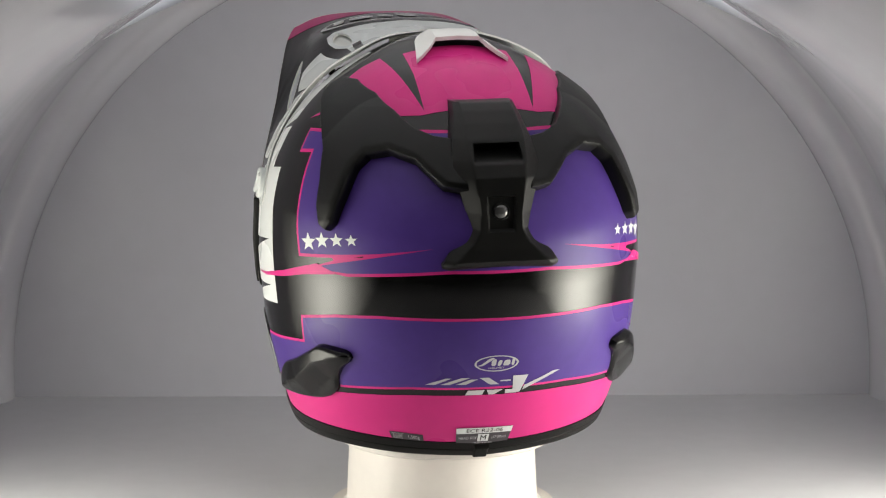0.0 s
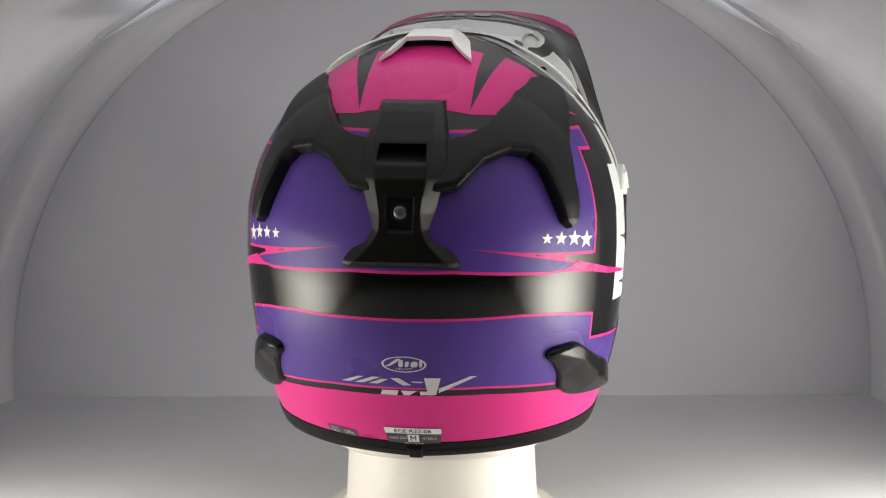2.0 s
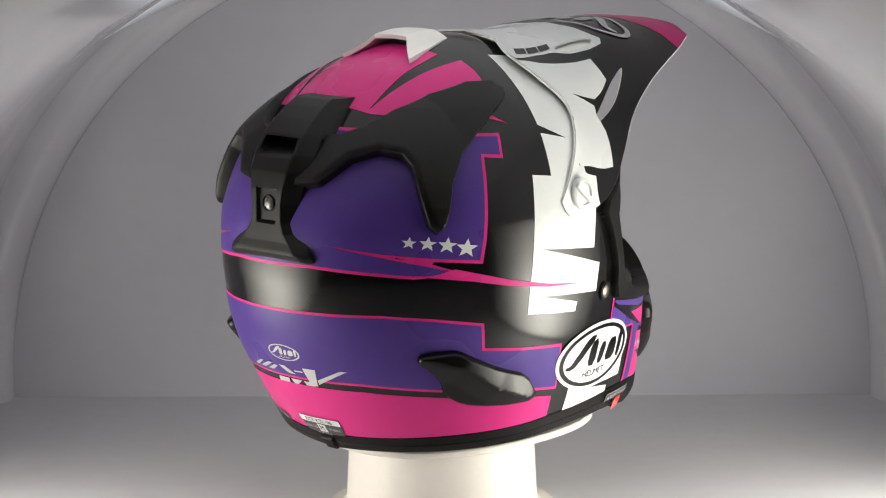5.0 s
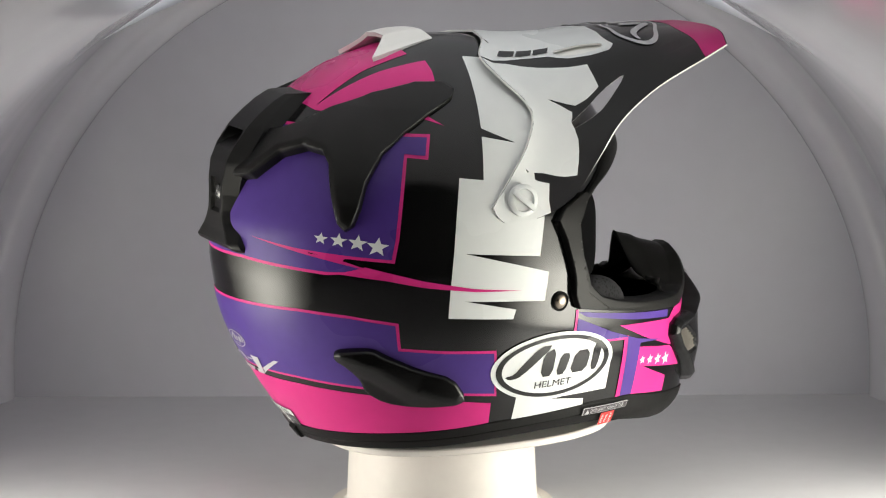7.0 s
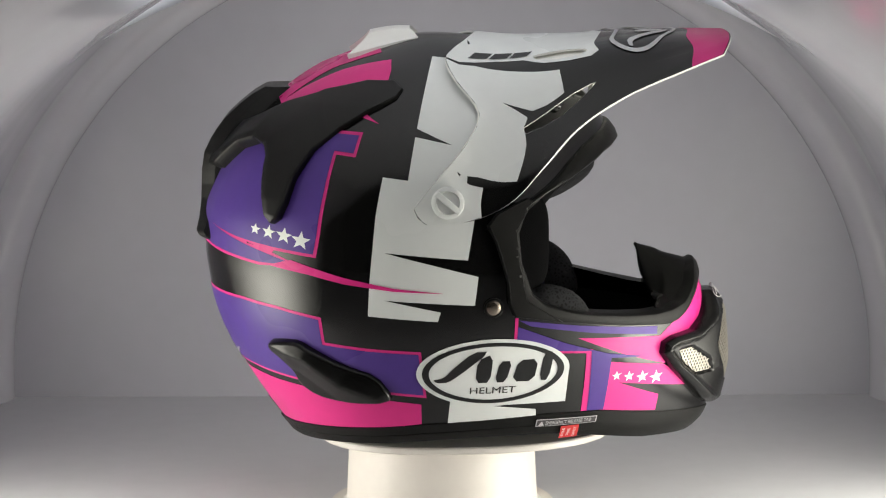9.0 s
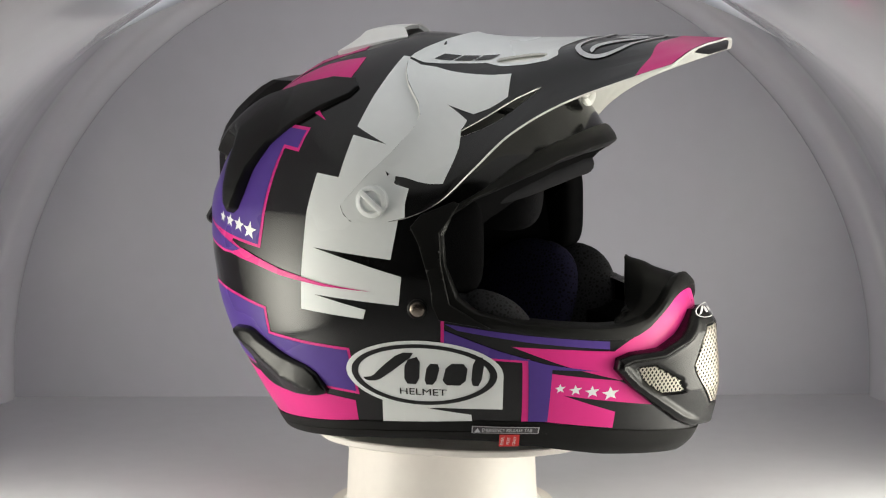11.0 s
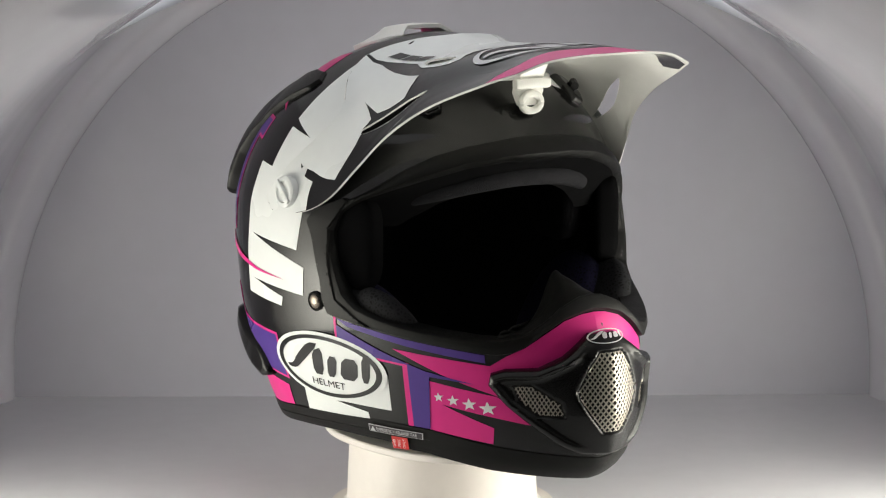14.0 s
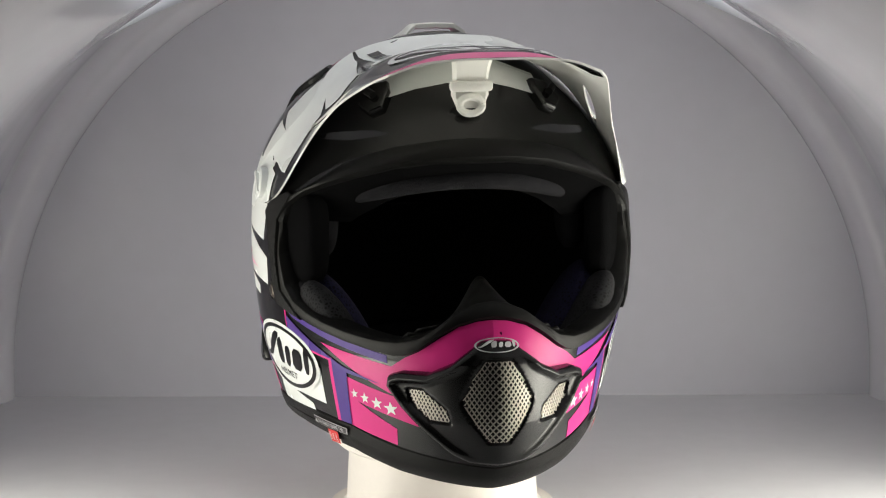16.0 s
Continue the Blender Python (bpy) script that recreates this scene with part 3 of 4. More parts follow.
for s in (1, -1):
    emblem(s * 73.9, 113.8, 24.6, 23.4, shell, WHITE, BLACK, flip=-1, slope=s * 0.03, layer=4)
emblem(180, 127.4, 6.0, 6.3, shell, None, SILVER, flip=-1, layer=3, step=(1.5, 3.0))
for pts in ([(198, 112.6), (192.5, 117.4), (191.0, 117.4), (195.4, 112.6)], [(194, 112.6), (188.6, 117.6), (186.4, 117.6), (191.6, 112.6)], [(190, 112.6), (186.2, 116.4), (184.4, 116.4), (187.4, 112.6)],
            [(184, 117.4), (181.6, 117.4), (178.6, 112.2), (181, 112.2)], [(178.4, 115.2), (175.6, 115.2), (175.6, 114.2), (178.4, 114.2)],
            [(175.2, 117.8), (171, 117.8), (172.2, 105.2), (174.4, 105.2)], [(171.4, 110), (163.5, 118.6), (161.6, 118.6), (171.6, 106.6)],
            [(186.6, 108.2), (182.2, 108.2), (182.8, 104.6), (187.4, 104.6)], [(181.6, 108.2), (177.2, 108.2), (179.4, 104.6), (181, 104.6)], [(176.6, 107.8), (173.6, 107.8), (173.2, 104.8), (176.4, 104.8)]):
    print_on("print_mark", [(360 - (360 - a), z) for a, z in pts], SILVER, shell, 4, step=(1.5, 3.0))


LABEL = material("dark_grey_sticker", (0.045, 0.04, 0.045), 0.4)
fxb = 2.0
print_on("sticker", [(170.9, 78.8), (189.1, 78.8), (189.0, 66.2), (171.0, 66.2)], LABEL, shell, 3, step=(1.5, 3), label="dark sticker with white size print")
print_on("sticker_stripe", [(170.9, 78.8), (189.1, 78.8), (189.0, 74.4), (170.9, 74.4)], WHITE, shell, 4, step=(1.5, 3))
lettering("ECE R22-06", 180, 76.6, 2.7, on_shell, 5, BLACK, shell, fxb, squeeze=1.3)
print_on("sticker_square", [(178.2, 73.6), (181.9, 73.6), (181.9, 67.8), (178.2, 67.8)], WHITE, shell, 4, step=(1.5, 3))
lettering("M", 180.05, 70.7, 4.2, on_shell, 5, BLACK, shell, fxb)
lettering("HEAD SIZE", 185.2, 70.7, 2.0, on_shell, 4, SILVER, shell, fxb, squeeze=0.9)
lettering("(57-58cm)", 174.7, 70.7, 2.0, on_shell, 4, SILVER, shell, fxb, squeeze=0.85)
lettering("MADE IN JAPAN", 180, 66.9, 1.2, on_shell, 5, SILVER, shell, fxb, squeeze=1.1)
print_on("sticker", [(199.8, 73.6), (210.6, 75.8), (210.2, 70.3), (199.6, 68.4)], LABEL, shell, 3, step=(1.5, 3), label="small dark sticker with weight print")
lettering("1,500g", 202.8, 71.6, 2.6, on_shell, 4, SILVER, shell, fxb, slope=-0.09, squeeze=0.8)
lettering("WEIGHT", 208, 74.1, 1.3, on_shell, 4, SILVER, shell, fxb, slope=-0.09, squeeze=1.2)
for k in range(3):
    print_on("sticker_bar", [(206.4, 72.6 - k * 0.9), (209.6, 73.2 - k * 0.9), (209.6, 72.9 - k * 0.9), (206.4, 72.3 - k * 0.9)], SILVER, shell, 4, step=(1.5, 3))
for s in (1, -1):
    tab = print_on("release_tab", [(s * 57.6, 79.4), (s * 38.2, 78.4), (s * 38.2, 74.0), (s * 57.6, 74.4)], SILVER, helmet, 11, step=(2, 4), label="grey framed black tab with silver words")
    print_on("tab_face", [(s * 57.3, 79.0), (s * 38.5, 78.0), (s * 38.5, 74.4), (s * 57.3, 74.8)], LABEL, tab, 12, step=(2, 4))
    lettering("EMERGENCY RELEASE TAB", s * 47.2, 76.5, 2.4, on_shell, 13, SILVER, tab, 2.25, slope=-0.01, squeeze=0.82)
    print_on("tab_sign", [(s * 56.8, 75.2), (s * 54.8, 75.2), (s * 55.8, 78.2)], SILVER, tab, 13, step=(2, 4))
    tag = print_on("red_tag", [(s * 48.9, 73.6), (s * 43.2, 73.6), (s * 42.8, 65.3), (s * 48.6, 65.0)], RED, helmet, 13, step=(2, 3), label="small red fabric tag with white words")
    for k, words in enumerate(("ONLY", "PERS", "EMER")):
        t = lettering(words, 0, 0, 2.0, lambda u, v, out, s=s, k=k: form(s * (44.3 + k * 1.75) + v * s * 0.45, 0.0692 + u * 0.00085, out), 14, WHITE, tag, 1.0, flip=1)

# ---- fixings: knobs of the peak, rivets ----
def fixing(name, u, z, profile, mat, label):
    for s in (1, -1):
        p, q = form(s * u, z / 1000), form(s * u, z / 1000, 0.01)
        part(name, turned([(r, h) for r, h in profile], p, q - p, 40), mat, helmet, label)


fixing("rivet", 74.9, 158.2, [(6.6, -1), (6.6, 1.2), (5.6, 1.8), (4.9, 1.2)], RUBBER, "black rivet collar")
fixing("rivet_head", 74.9, 158.2, [(4.8, 0), (4.8, 1.6), (3.6, 2.4), (1.4, 2.7)], BRASS, "dark metal rivet head")

# ---- vents on the back ----
WING = [(107.6, 296), (109, 290.5), (118, 281), (125, 270.4), (130.5, 257.8), (133.5, 240), (134.4, 224), (135.8, 214), (137.8, 210.5), (139.8, 215), (142.2, 233), (144.2, 249), (147, 256), (153, 258.5), (160, 253.5),
        (167, 238.5), (173, 236), (173, 267), (164.7, 268.3), (159, 272.7), (151.5, 283.2), (141, 294), (125.4, 300.8), (113, 300.8)]
ARCH_EDGE = [(137.8, 210.5), (139.8, 215), (142.2, 233), (144.2, 249), (147, 256), (153, 258.5), (160, 253.5), (167, 238.5), (173, 236)]


def from_line(u, v, pts):
    d = np.full(len(u), 1e9)
    for (a, b), (c, e) in zip(pts[:-1], pts[1:]):
        s, t = np.array((a * 2.1, b)), np.array((c * 2.1, e))
        q = np.stack([u * 2.1, v], -1)
        k = np.clip(((q - s) @ (t - s)) / ((t - s) @ (t - s)), 0, 1)
        d = np.minimum(d, np.linalg.norm(q - s - k[:, None] * (t - s), axis=1))
    return d


def wing_height(u, v):
    d = from_line(np.abs(u), v, ARCH_EDGE)
    return np.clip(np.minimum(0.92 + d / 26.0, 1.06 - np.maximum(d - 3.6, 0) / 46.0), 0.36, 1.2) * np.interp(v, [208, 216, 226, 284, 299], [0.6, 0.85, 1, 1, 0.6])


for pts in (WING, mirrored(WING)):
    raised("rear_wing_vent", pts, 9.6, 0.9, PLASTIC, helmet, tall=wing_height, step=(0.7, 1.4), label="matt black angular exhaust vent wing")


def spine():
    """The middle vent: a tall moulding with a scoop and a lamp recess."""
    zs = np.concatenate([np.linspace(190, 200, 8), np.linspace(201, 292, 92)])
    ts = np.concatenate([[-1.0, -0.985], np.linspace(-0.95, 0.95, 61), [0.985, 1.0]])
    half = np.interp(zs, [190, 194, 201, 208, 216, 226, 236, 246, 253, 262, 271, 283, 291], [37.5, 38.5, 34, 26, 22, 21.6, 24, 27.6, 28.6, 27.6, 26, 22.5, 20.5])
    back = np.interp(zs, [190, 192, 196, 203, 214, 236, 248, 258, 271, 280, 287, 290.5, 292], [158, 163.5, 166.5, 165, 164, 163, 161, 156, 146.5, 137, 128, 122, 119])
    flat = np.interp(zs, [190, 200, 214, 236, 252, 262, 291], [0.9, 0.72, 0.62, 0.6, 0.58, 0.66, 0.82])
    rows = []
    for z, w, y, k in zip(zs, half, back, flat):
        x = ts * w
        drop = np.clip((np.abs(ts) - k) / (1 - k), 0, 1)
        yy = y - drop * np.interp(z, [190, 214, 253, 271, 291], [5, 9, 10.5, 10.5, 8])
        scoop = np.clip(np.minimum(15.8 + (262 - z) * 0.12 - np.abs(x), 4) / 1.2, 0, 1) * np.clip((z - 256.5) / 8.0, 0, 1) * (z < 268.5)
        pit = np.clip((9.2 + (z - 226) * 0.05 - np.abs(x)) / 1.0, 0, 1) * np.clip(min(z - 214.5, 237 - z) / 1.0, 0, 1)
        yy = yy - 12 * scoop - 2.6 * pit
        inner = -(form(np.degrees(np.arctan2(x, -100.0)), z / 1000)[:, 1]) * 1000 - 4
        yy = np.where(np.abs(ts) == 1.0, np.minimum(yy, inner), yy)
        rows.append(np.stack([x, -yy, np.full_like(x, z)], -1) / 1000)
    for z, cut in ((189.6, 30), (292.2, 26)):
        edge = np.array(rows[0] if z < 200 else rows[-1])
        edge[:, 1] += cut / 1000
        rows.insert(0, edge) if z < 200 else rows.append(edge)
    return grid(np.array(rows))


spine_vent = part("rear_spine_vent", spine(), PLASTIC, helmet, "matt black rear vent spine with scoop and lamp recess")
part("lamp_bezel", turned([(5.6, 0), (5.6, 1.6), (5.0, 2.0), (4.6, 1.4)], (0, -0.1598, 0.2268), (0, -1, 0.05)), PLASTIC, spine_vent)
part("lamp_lens", turned([(4.6, 0), (4.6, 1.2), (3.4, 2.3), (1.6, 2.8)], (0, -0.1598, 0.2268), (0, -1, 0.05)), LENS, spine_vent, "clear round lens")

POD = [(142.3, 132.7), (137, 134.4), (132.2, 134.8), (128.3, 129.6), (119.7, 120), (110.3, 113.6), (105.9, 99.5), (107.2, 95.4), (121.7, 92.8), (130.7, 95.7), (136, 103.0), (136.8, 112), (139.5, 121), (143, 126.7)]
POD_CREST = [(140, 130.5), (131, 124), (121, 108), (110, 99)]


def pod_height(u, v):
    return np.clip(1.1 - from_line(np.abs(u), v, POD_CREST) / 19.0, 0.4, 1.1) * np.interp(np.abs(u), [106, 116, 136, 142], [0.75, 1, 1, 0.8])


for pts in (POD, mirrored(POD)):
    raised("side_exhaust_vent", rounded(pts, 1), 7.8, 2.2, SATIN, helmet, tall=pod_height, step=(1.0, 2.0), label="satin black moulded lower exhaust vent")


# ---- white vent on the crown ----
def crown_vent():
    """A bridge on two legs: open to the front, its arms splayed to the rear."""
    ts = np.linspace(-1, 1, 41)
    a = np.abs(ts)
    side = np.sign(ts)
    knots = [0, 0.5, 0.66, 0.85, 1.0]
    rear = np.stack([side * np.interp(a, knots, [0, 15, 18.5, 25, 31]), np.interp(a, knots, [-48, -48.5, -52, -58, -63]), np.interp(a, knots, [328.6, 327.8, 323.6, 318.4, 314.6])], -1)
    fore = np.stack([side * np.interp(a, knots, [0, 13.5, 17, 20.5, 24.5]), np.interp(a, knots, [-21, -20.5, -18, -15, -27]), np.interp(a, knots, [331.3, 330.8, 328.6, 325.3, 323.3])], -1)
    rows = []
    for k in np.linspace(0, 1, 12):
        rows.append(rear + (fore - rear) * k + np.stack([0 * a, 0 * a, 1.2 * math.sin(math.pi * k) * (1 - a ** 3)], -1))
    rows = np.array(rows) / 1000
    under = rows.copy()
    under[:, :, 2] -= 0.0028
    under[:, :, 1] += np.linspace(0.001, -0.001, 12)[:, None]
    bm = grid(np.concatenate([rows, under[::-1], rows[:1]]))
    bmesh.ops.remove_doubles(bm, verts=bm.verts, dist=1e-6)
    bmesh.ops.holes_fill(bm, edges=bm.edges, sides=0)
    return bm


part("crown_vent", crown_vent(), IVORY, helmet, "white moulded intake vent on the crown")

# ---- the peak ----
def on_peak(u, v, out):
    return peak(u, v, out)


HOLE = rounded([(0.285, 0.33), (0.29, 0.285), (0.33, 0.305), (0.375, 0.39), (0.39, 0.47), (0.365, 0.505), (0.31, 0.43)], 2)
SLOT = rounded([(0.66, 0.10), (0.60, 0.2), (0.565, 0.33), (0.585, 0.475), (0.61, 0.43), (0.63, 0.33), (0.64, 0.22)], 1)
EDGE = [(-1 + 2 * t, 0) for t in np.linspace(0, 1, 61)[:-1]] + [(1, t) for t in np.linspace(0, 1, 41)[:-1]] + [(1 - 2 * t, 1) for t in np.linspace(0, 1, 61)[:-1]] + [(-1, 1 - t) for t in np.linspace(0, 1, 41)[:-1]]
LOOPS = [EDGE, HOLE, SLOT, mirrored(HOLE), mirrored(SLOT)]
peak_body = part("peak", laid(flat_sheet(LOOPS, (0.05, 0.05)), on_peak, 0.0), BLACK, helmet, "long black, white and magenta sun peak")
part("peak_underside", laid(flat_sheet(LOOPS, (0.05, 0.05)), on_peak, -0.0010), IVORY, peak_body, "cream white underside of the peak")
for loop in LOOPS:
    l = np.array(loop)
    rows = [peak(l[:, 0], l[:, 1], np.full(len(l), h)) for h in (0.0002, -0.0012)]
    part("peak_edge", grid(rows, loop=True), IVORY, peak_body, "white cut edge")
for f in (lambda q: q, mirrored):
    part("vent_duct", laid(flat_sheet([grown(f(HOLE), 5.0, 110, 190)], (0.05, 0.05)), on_peak, -0.0028), IVORY, peak_body, "cream duct under the peak's vent hole")
both_peak = lambda name, pts, mat, layer=1, label="": [print_on(name, p, mat, peak_body, layer, on_peak, (0.05, 0.05), label) for p in (pts, mirrored(pts))]
TOP_HALF = [(0.325, 0.0005), (0.305, 0.17), (0.315, 0.26), (0.365, 0.33), (0.405, 0.42), (0.428, 0.5), (0.40, 0.535), (0.3, 0.52), (0.14, 0.5)]
part("print_block", laid(flat_sheet([TOP_HALF + mirrored(TOP_HALF) + [(-0.18, 0.0005), (0, 0.0005), (0.18, 0.0005)], HOLE, mirrored(HOLE)], (0.05, 0.05)), on_peak, 0.00025), WHITE, peak_body, "white block print")
WING_PRINT = [(0.335, 0.0005), (0.335, 0.1), (0.39, 0.26), (0.437, 0.37), (0.50, 0.352), (0.545, 0.335), (0.56, 0.26), (0.566, 0.205), (0.515, 0.13), (0.585, 0.18), (0.62, 0.165), (0.70, 0.20), (0.88, 0.25), (0.84, 0.17), (0.81, 0.1), (0.805, 0.03), (0.84, 0.09), (0.858, 0.138), (0.93, 0.165), (0.998, 0.198), (0.998, 0.16), (0.998, 0.13), (0.998, 0.1), (0.998, 0.08), (0.998, 0.06), (0.998, 0.04), (0.998, 0.02), (0.998, 0.0005), (0.97, 0.0005), (0.9, 0.0005), (0.8, 0.0005), (0.7, 0.0005), (0.6, 0.0005)]
both_peak("print_block", WING_PRINT, WHITE, 1.6, "white jagged block print")
print_on("print_tip", [(-0.995, 0.90), (-0.8, 0.875), (-0.6, 0.855), (-0.3, 0.845), (0, 0.84), (0.3, 0.845), (0.6, 0.855), (0.8, 0.875), (0.995, 0.90), (0.995, 0.995), (0.4, 0.995), (-0.4, 0.995), (-0.995, 0.995)], PINK, peak_body, 1, on_peak, (0.05, 0.05), "magenta painted tip")
emblem(0, 0.675, 0.56, 0.135, peak_body, None, SILVER, flip=-1, mapper=on_peak, layer=2, step=(0.05, 0.05))
for v0 in (0.07, 0.138, 0.206):
    both_peak("print_mark", [(0.291, v0), (0.289, v0 + 0.06), (0.25, v0 + 0.066), (0.25, v0 + 0.006)], BLACK, 3)
for f in (lambda q: q, mirrored):
    print_on("print_patch", f([(0.45, 0.985), (0.97, 0.985), (0.97, 0.92), (0.8, 0.85), (0.7, 0.86)]), BLACK, peak_body, -5.0, on_peak, (0.05, 0.05), "black patch under the tip")
# knobs that hold the peak
for s in (1, -1):
    p = np.array((s * 0.1250, 0.003, 0.2276))
    knob = part("peak_knob", turned([(10.5, -4), (10.5, 1.4), (9.6, 2.2), (7.6, 2.5), (7.0, 1.2), (5.6, 1.2)], p, (s, 0.06, 0.12)), WHITE, helmet, "white round peak screw with a slotted grip")
    bar = box(-0.0019, 0.0019, -0.0100, 0.0100, -0.003, 0.0036, 0.0008)
    bmesh.ops.transform(bar, matrix=Matrix.Translation(p) @ Vector((s, 0.06, 0.12)).to_track_quat("Z", "Y").to_matrix().to_4x4() @ pose(0, 0, 0, 0, 0, 50 * s), verts=bar.verts)
    part("knob_grip", bar, WHITE, knob)
# tongue under the peak
tongue = [(0, 0.1135, 0.3225), (0, 0.108, 0.313), (0, 0.104, 0.303), (0, 0.103, 0.295), (0, 0.1035, 0.2865)]


def tongue_body():
    rows = []
    for i, (x, y, z) in enumerate(tongue):
        w = (0.0145, 0.0125, 0.0115, 0.0125, 0.009)[i]
        rows.append([(-w, y, z), (-w * 0.8, y + 0.003, z), (w * 0.8, y + 0.003, z), (w, y, z), (w * 0.8, y - 0.002, z), (-w * 0.8, y - 0.002, z)])
    bm = grid(rows, loop=True)
    bmesh.ops.holes_fill(bm, edges=bm.edges)
    return bm


clip = part("peak_bracket", tongue_body(), IVORY, helmet, "white plastic bracket between peak and forehead")
part("bracket_nut", box(-0.014, 0.014, 0.1045, 0.111, 0.2975, 0.3045, 0.002), IVORY, clip)
part("bracket_loop", tube([(0.0075 * math.cos(t), 0.107, 0.2885 + 0.0055 * math.sin(t)) for t in np.linspace(0, 2 * np.pi, 24, endpoint=False)], 0.0026, 8, True), IVORY, clip)
for s in (1, -1):
    raised("forehead_vent", [(s * a, z) for a, z in ((36, 299), (44, 296), (45, 283), (38, 279), (33, 283), (33, 294))], 5.0, 2.0, BLACK, helmet, label="black forehead air slider")
    part("slider_knob", tube([form(s * 37.5, 0.288, 0.007), form(s * 42, 0.290, 0.007)], 0.0028, 8), PLASTIC, helmet)

# ---- chin vent with steel mesh ----
MOUTH = [(0, 148.6), (2.6, 148.5), (8.0, 134.6), (12.6, 127.4), (19, 126.2), (22.0, 123.0), (22.4, 115.5), (18.6, 102.5), (13, 88.5), (8, 76.5), (4.5, 71.2), (0, 70.0)]
MOUTH = MOUTH + [(-a, z) for a, z in MOUTH[-2:0:-1]]
GRILL_MID = [(1.9, 136.5), (3.4, 129), (5.6, 113), (5.3, 108.5), (3.4, 97), (1.3, 86.2), (-1.3, 86.2), (-3.4, 97), (-5.3, 108.5), (-5.6, 113), (-3.4, 129), (-1.9, 136.5)]
GRILL_SIDE = [(17.3, 115.6), (13.9, 116.5), (8.5, 105.5), (7.8, 97.2), (12.2, 97.5), (16.1, 106.8)]


def inside_gap(u, v, pts):
    """Distance to the outline, mm; negative outside."""
    d = edge_gap(np.stack([u, v], -1), pts, 3.2, 1.0)
    n, w = len(pts), np.zeros(len(u), bool)
    for i in range(n):
        (x0, y0), (x1, y1) = pts[i], pts[(i + 1) % n]
        if y0 != y1:
            w ^= ((y0 > v) != (y1 > v)) & (u < (x1 - x0) * (v - y0) / (y1 - y0) + x0)
    return np.where(w, d, -d)


def mouth_height(u, v):
    a = np.abs(u)
    h = 0.36 + 0.74 * np.clip(1 - a / 18.0, 0, 1) ** 1.25
    h = h + 0.24 * np.exp(-((inside_gap(a, v, MOUTH) - 4.2) / 2.2) ** 2) * np.clip((a - 3) / 4, 0, 1)
    for g, depth in ((GRILL_MID, 0.17), (GRILL_SIDE, 0.22)):
        h = h - depth * np.clip(inside_gap(a, v, g) / 1.6 + 0.7, 0, 1)
    return h * np.interp(v, [70, 98, 134, 150], [0.6, 1.0, 1.0, 0.5])


mouth = raised("chin_vent", MOUTH, 13.5, 3.0, SATIN, helmet, step=(0.4, 1.1), fx=3.2, tall=mouth_height, label="satin black chin vent with steel mesh grilles")


def lattice(pts, height, pitch=2.6, wire=0.34):
    """Expanded metal: two sets of slanting strands within an outline."""
    bm = bmesh.new()
    p = np.array(pts, float) * (3.2, 1.0)
    lo, hi = p.min(0), p.max(0)
    for slant in (0.62, -0.62):
        for c in np.arange(lo[0] - 60, hi[0] + 60, pitch):
            t = np.arange(lo[1], hi[1], 0.8)
            x = c + slant * (t - lo[1])
            ok = inside_gap(x / 3.2, t, pts) > 0.1
            for a, b in ((i, i + 1) for i in range(len(t) - 1) if ok[i] and ok[i + 1]):
                quad = []
                for k, h in ((a, 0), (b, 0)):
                    for o in (-wire, wire):
                        u, z = (x[k] + o) / 3.2, t[k]
                        quad.append((u, z))
                u, z = np.array(quad).T
                up = np.array(height) + (mouth_height(u, z) * 13.5)
                q = form(u, z / 1000, up / 1000)
                q2 = form(u, z / 1000, (up - 0.7) / 1000)
                v, w = [bm.verts.new(e) for e in q], [bm.verts.new(e) for e in q2]
                bm.faces.new((v[0], v[1], v[3], v[2]))
                bm.faces.new((v[0], v[2], w[2], w[0]))
                bm.faces.new((v[1], w[1], w[3], v[3]))
    return bm


for g in (GRILL_MID, GRILL_SIDE, mirrored(GRILL_SIDE)):
    back = part("mesh_backing", laid(flat_sheet([g], (1.0, 3.0)), lambda u, v, o: form(u, v / 1000, (mouth_height(u, v) * 13.5 + 0.3) / 1000), 0.0), DARK, mouth)
    part("steel_mesh", lattice(g, 1.3), STEEL, mouth, "diamond-pattern steel mesh", smooth=False)
emblem(0, 145.2, 4.1, 4.9, mouth, None, SILVER, flip=-1, mapper=lambda u, v, o: form(u, v / 1000, np.asarray(o) + mouth_height(np.asarray(u), np.asarray(v)) * 0.0135 + 0.0004), layer=1, step=(0.6, 1.6))

# ---- lining ----
az = np.linspace(-180, 180, 121)
rows = [form(az, np.full_like(az, z), np.full_like(az, -o)) for z, o in ((0.062, 0.016), (0.09, 0.03), (0.13, 0.03), (0.17, 0.03), (0.21, 0.03), (0.24, 0.03), (0.27, 0.03), (0.29, 0.03), (0.30, 0.035))]
rows = [np.where(np.abs(az)[:, None] < 70, np.minimum(r, np.array((9, 0.10, 9))), r) if 2 <= i else r for i, r in enumerate(rows)]
lining = part("lining", grid(rows[:2]), DARK, helmet, "black inner lining")
back_az = np.linspace(64, 296, 81)
part("crown_lining", grid([form(back_az, np.full_like(back_az, z), np.full_like(back_az, -0.026)) for z in np.linspace(0.07, 0.30, 16)]), DARK, lining)
part("chin_lining", grid([form(np.linspace(-64, 64, 61), np.full(61, z), np.full(61, -o)) for z, o in ((0.07, 0.01), (0.075, 0.03), (0.1, 0.034), (0.125, 0.03), (0.133, 0.012))]), CLOTH, lining)


low_line = np.array([(0, 248), (18, 243), (36, 232), (48, 221), (53, 214)])


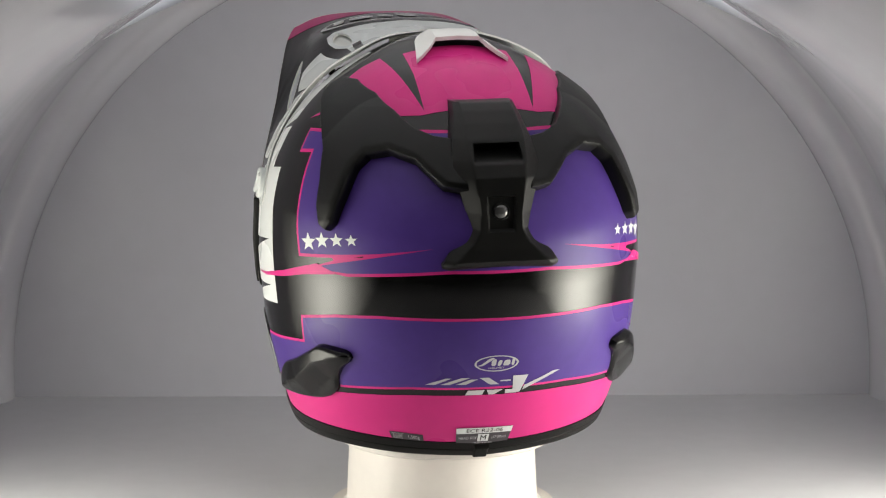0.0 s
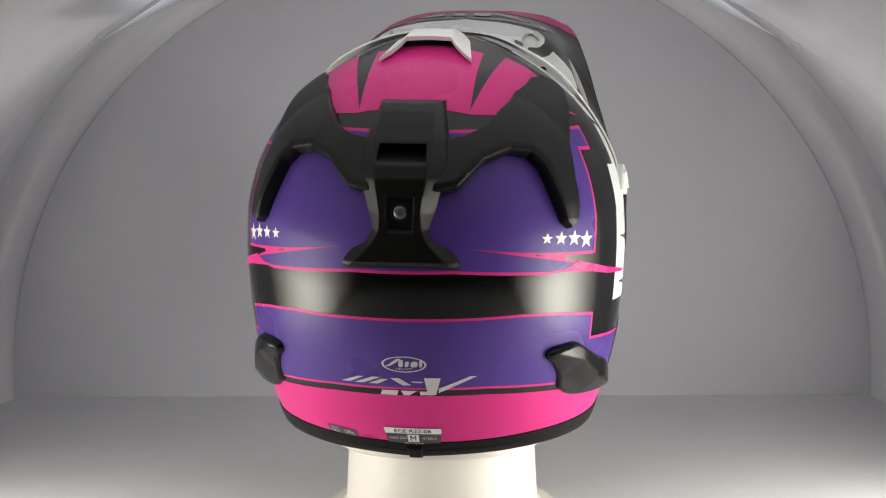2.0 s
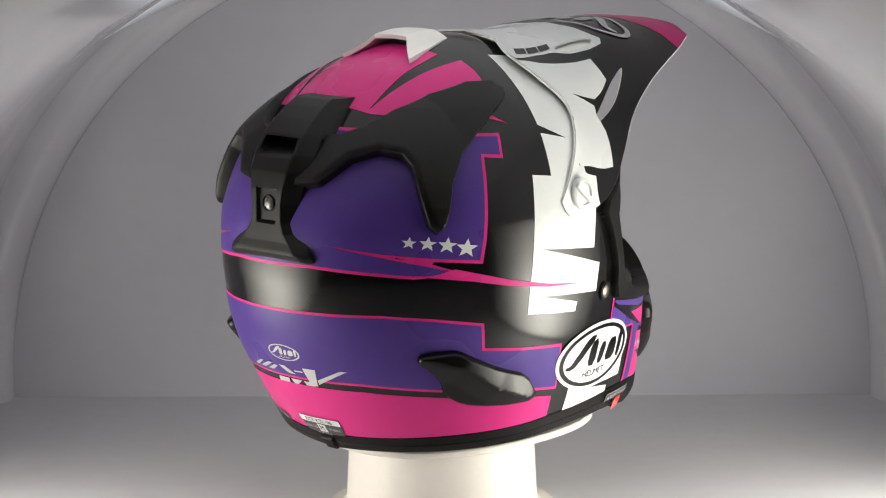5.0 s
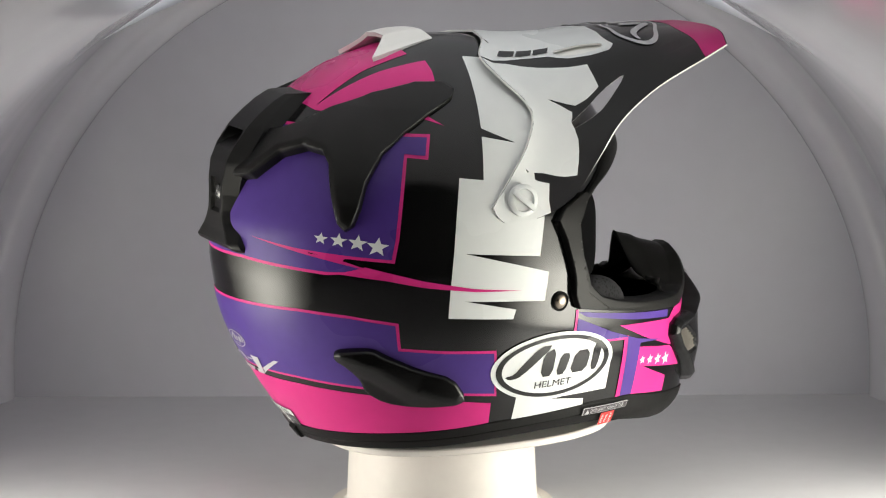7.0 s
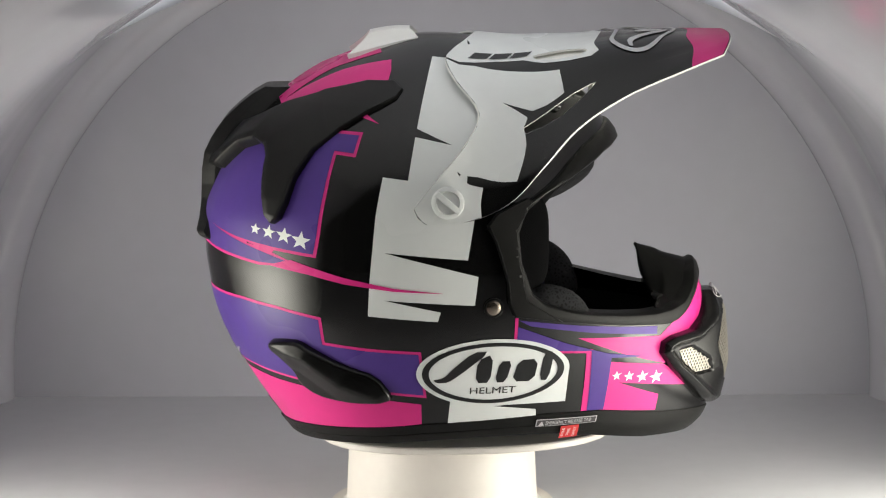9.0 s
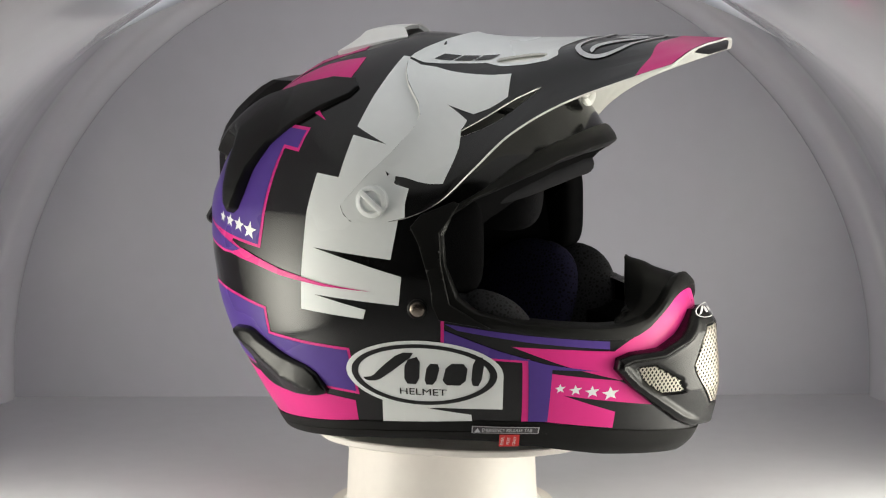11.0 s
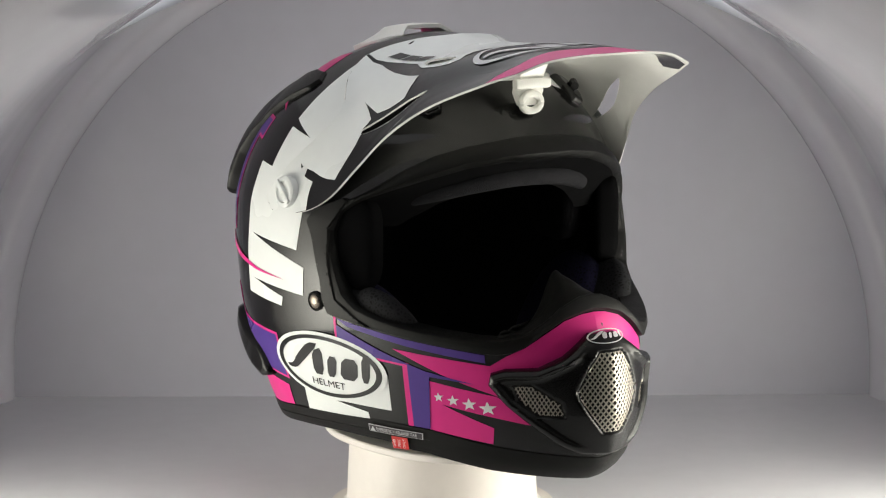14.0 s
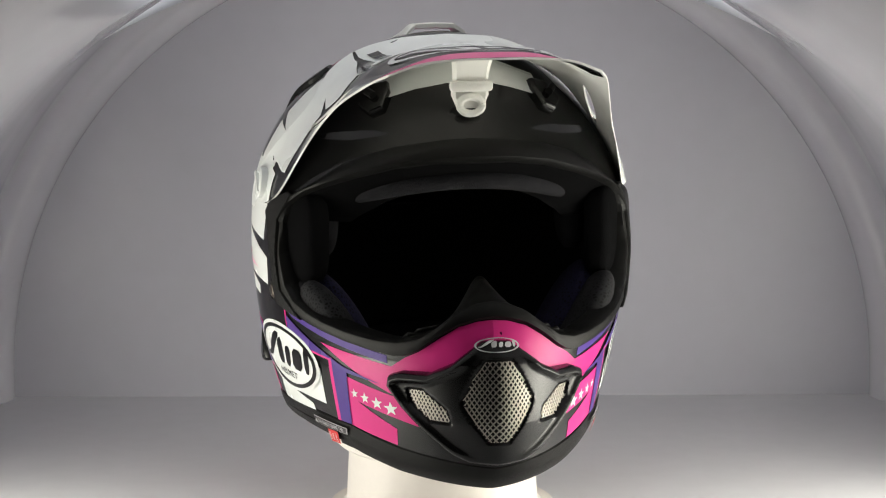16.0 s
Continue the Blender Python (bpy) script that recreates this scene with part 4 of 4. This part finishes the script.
def lined(near, far, steps, mat, name, label, sides=(1,)):
    for s in sides:
        n, f = spaced(near, 60), spaced(far, 60)
        if len(sides) == 1:
            n, f = (np.vstack([(q * (-1, 1))[::-1], q[1:]]) for q in (n, f))
        rows = []
        for k, o in steps:
            m = n + (f - n) * k
            rows.append(form(s * m[:, 0], m[:, 1] / 1000, np.full(len(m), o / 1000)))
        part(name, grid(rows), mat, helmet, label)


lined(RIM_HIGH, low_line, [(0, -2), (0.1, -8), (0.4, -16), (0.8, -28), (1.0, -34)], CLOTH, "brow_pad", "black ribbed cloth brow pad")


def cushion(c, r, turn=(0, 0, 0), power=2.6, seams=0.0):
    """A soft pad: a rounded block (mm) with an optional stitched groove."""
    bm = bmesh.new()
    bmesh.ops.create_uvsphere(bm, u_segments=40, v_segments=24, radius=1)
    m = pose(c[0] / 1000, c[1] / 1000, c[2] / 1000, *turn)
    for v in bm.verts:
        q = np.array(v.co)
        k = (np.abs(q) ** power).sum() ** (-1 / power)
        q = q * k * (1 - seams * math.exp(-(q[1] / 0.07) ** 2))
        v.co = m @ Vector(q * np.array(r) / 1000)
    return bm


for s in (1, -1):
    part("cheek_pad", cushion((s * 82, 56, 128), (14, 44, 47), (0, s * 28, s * 10), power=2.3, seams=0.05), NET, helmet, "black net cloth cheek pad")
    part("cheek_strip", cushion((s * 74, 34, 130), (13, 42, 47), (0, s * 28, s * 10), power=2.3), NET_BLUE, helmet, "dark blue net cloth panel on the cheek pad")
    part("temple_pad", cushion((s * 103, 46, 198), (10, 24, 32), (0, 0, s * 26), power=4.0), CLOTH, helmet, "black ribbed cloth temple pad")
    part("side_pad", cushion((s * 88, 12, 212), (10, 32, 34), (0, 0, s * 8), power=3.0), CLOTH_GREY, helmet, "dark grey perforated cloth side pad")


def brow_roll():
    rows = []
    for t in np.linspace(-1, 1, 61):
        a = t * radians(72)
        at = np.array((80 * math.sin(a), 34 + 66 * math.cos(a), 239.5 - 17 * math.sin(a) ** 2))
        out = np.array((math.sin(a), math.cos(a), 0))
        size = 7.0 * (1 - 0.6 * abs(t) ** 8)
        rows.append([(at + size * (0.8 * math.cos(b) * out + 0.95 * math.sin(b) * np.array((0, 0, 1)))) / 1000 for b in np.linspace(0, 2 * np.pi, 14, endpoint=False)])
    bm = grid(rows, loop=True)
    bmesh.ops.holes_fill(bm, edges=bm.edges)
    return bm


part("brow_roll", brow_roll(), CLOTH_GREY, helmet, "grey perforated cloth head liner edge")


# nose guard
def nose_guard():
    rows = []
    for k in np.linspace(0, 1, 17):
        row = []
        for t in np.linspace(-1, 1, 41):
            a = t * 22
            foot = form(a, (np.interp(abs(a), RIM_LOW[:, 0], RIM_LOW[:, 1]) - 3) / 1000, 0.001)
            tip = np.array((t * 0.040, 0.150 - 0.016 * (1 - abs(t) ** 1.4), 0.150 + 0.0315 * math.exp(-(t / 0.36) ** 2)))
            bend = math.sin(math.pi * k) * 0.004
            row.append(foot + (tip - foot) * k + np.array((0, -bend, bend * 0.3)) + 0.0012 * math.sin(6.3 * k * 2) * np.array((0, 1, 0)))
        rows.append(row)
    return grid(rows)


guard = part("nose_guard", nose_guard(), RUBBER, helmet, "matt black soft rubber nose deflector")
mod = guard.modifiers.new("thick", "SOLIDIFY")
mod.thickness = 0.002

# ---- the stand ----
stand = tagged(new("display_stand"), "cream white plastic cylindrical display stand with flared base", "display stand")
part("column", turned([(70, -2), (67, 0.5), (66.6, 4), (65, 36), (64.4, 50.5)], sides=96), CREAM, stand)
part("base", turned([(80, -12), (80, -5), (78, -2.5), (66, -2)], sides=96), CREAM, stand)


def plate():
    a = np.linspace(0, 2 * np.pi, 96, endpoint=False)
    rows = []
    for k, z in ((0.0, 50), (1.0, 50), (1.012, 51), (1.012, 54), (1.0, 55), (0.0, 55)):
        y = 17 + 101 * k * np.sign(np.cos(a)) * np.abs(np.cos(a)) ** 0.85
        rows.append(np.stack([78 * k * np.sign(np.sin(a)) * np.abs(np.sin(a)) ** 0.85, y, z + 0.02 * (y - 17)], -1) / 1000)
    return grid(np.array(rows), loop=True)


part("top_plate", plate(), CREAM, stand)


# ---- what turns ----
def motions():
    """The stand and the helmet on it turn evenly."""
    rows = [(0.25 * i, pose(0, 0, 0, 0, 0, 13.69 - 11.444 * 0.25 * i)) for i in range(65)]
    walk(helmet, rows)
    walk(stand, rows)


motions()
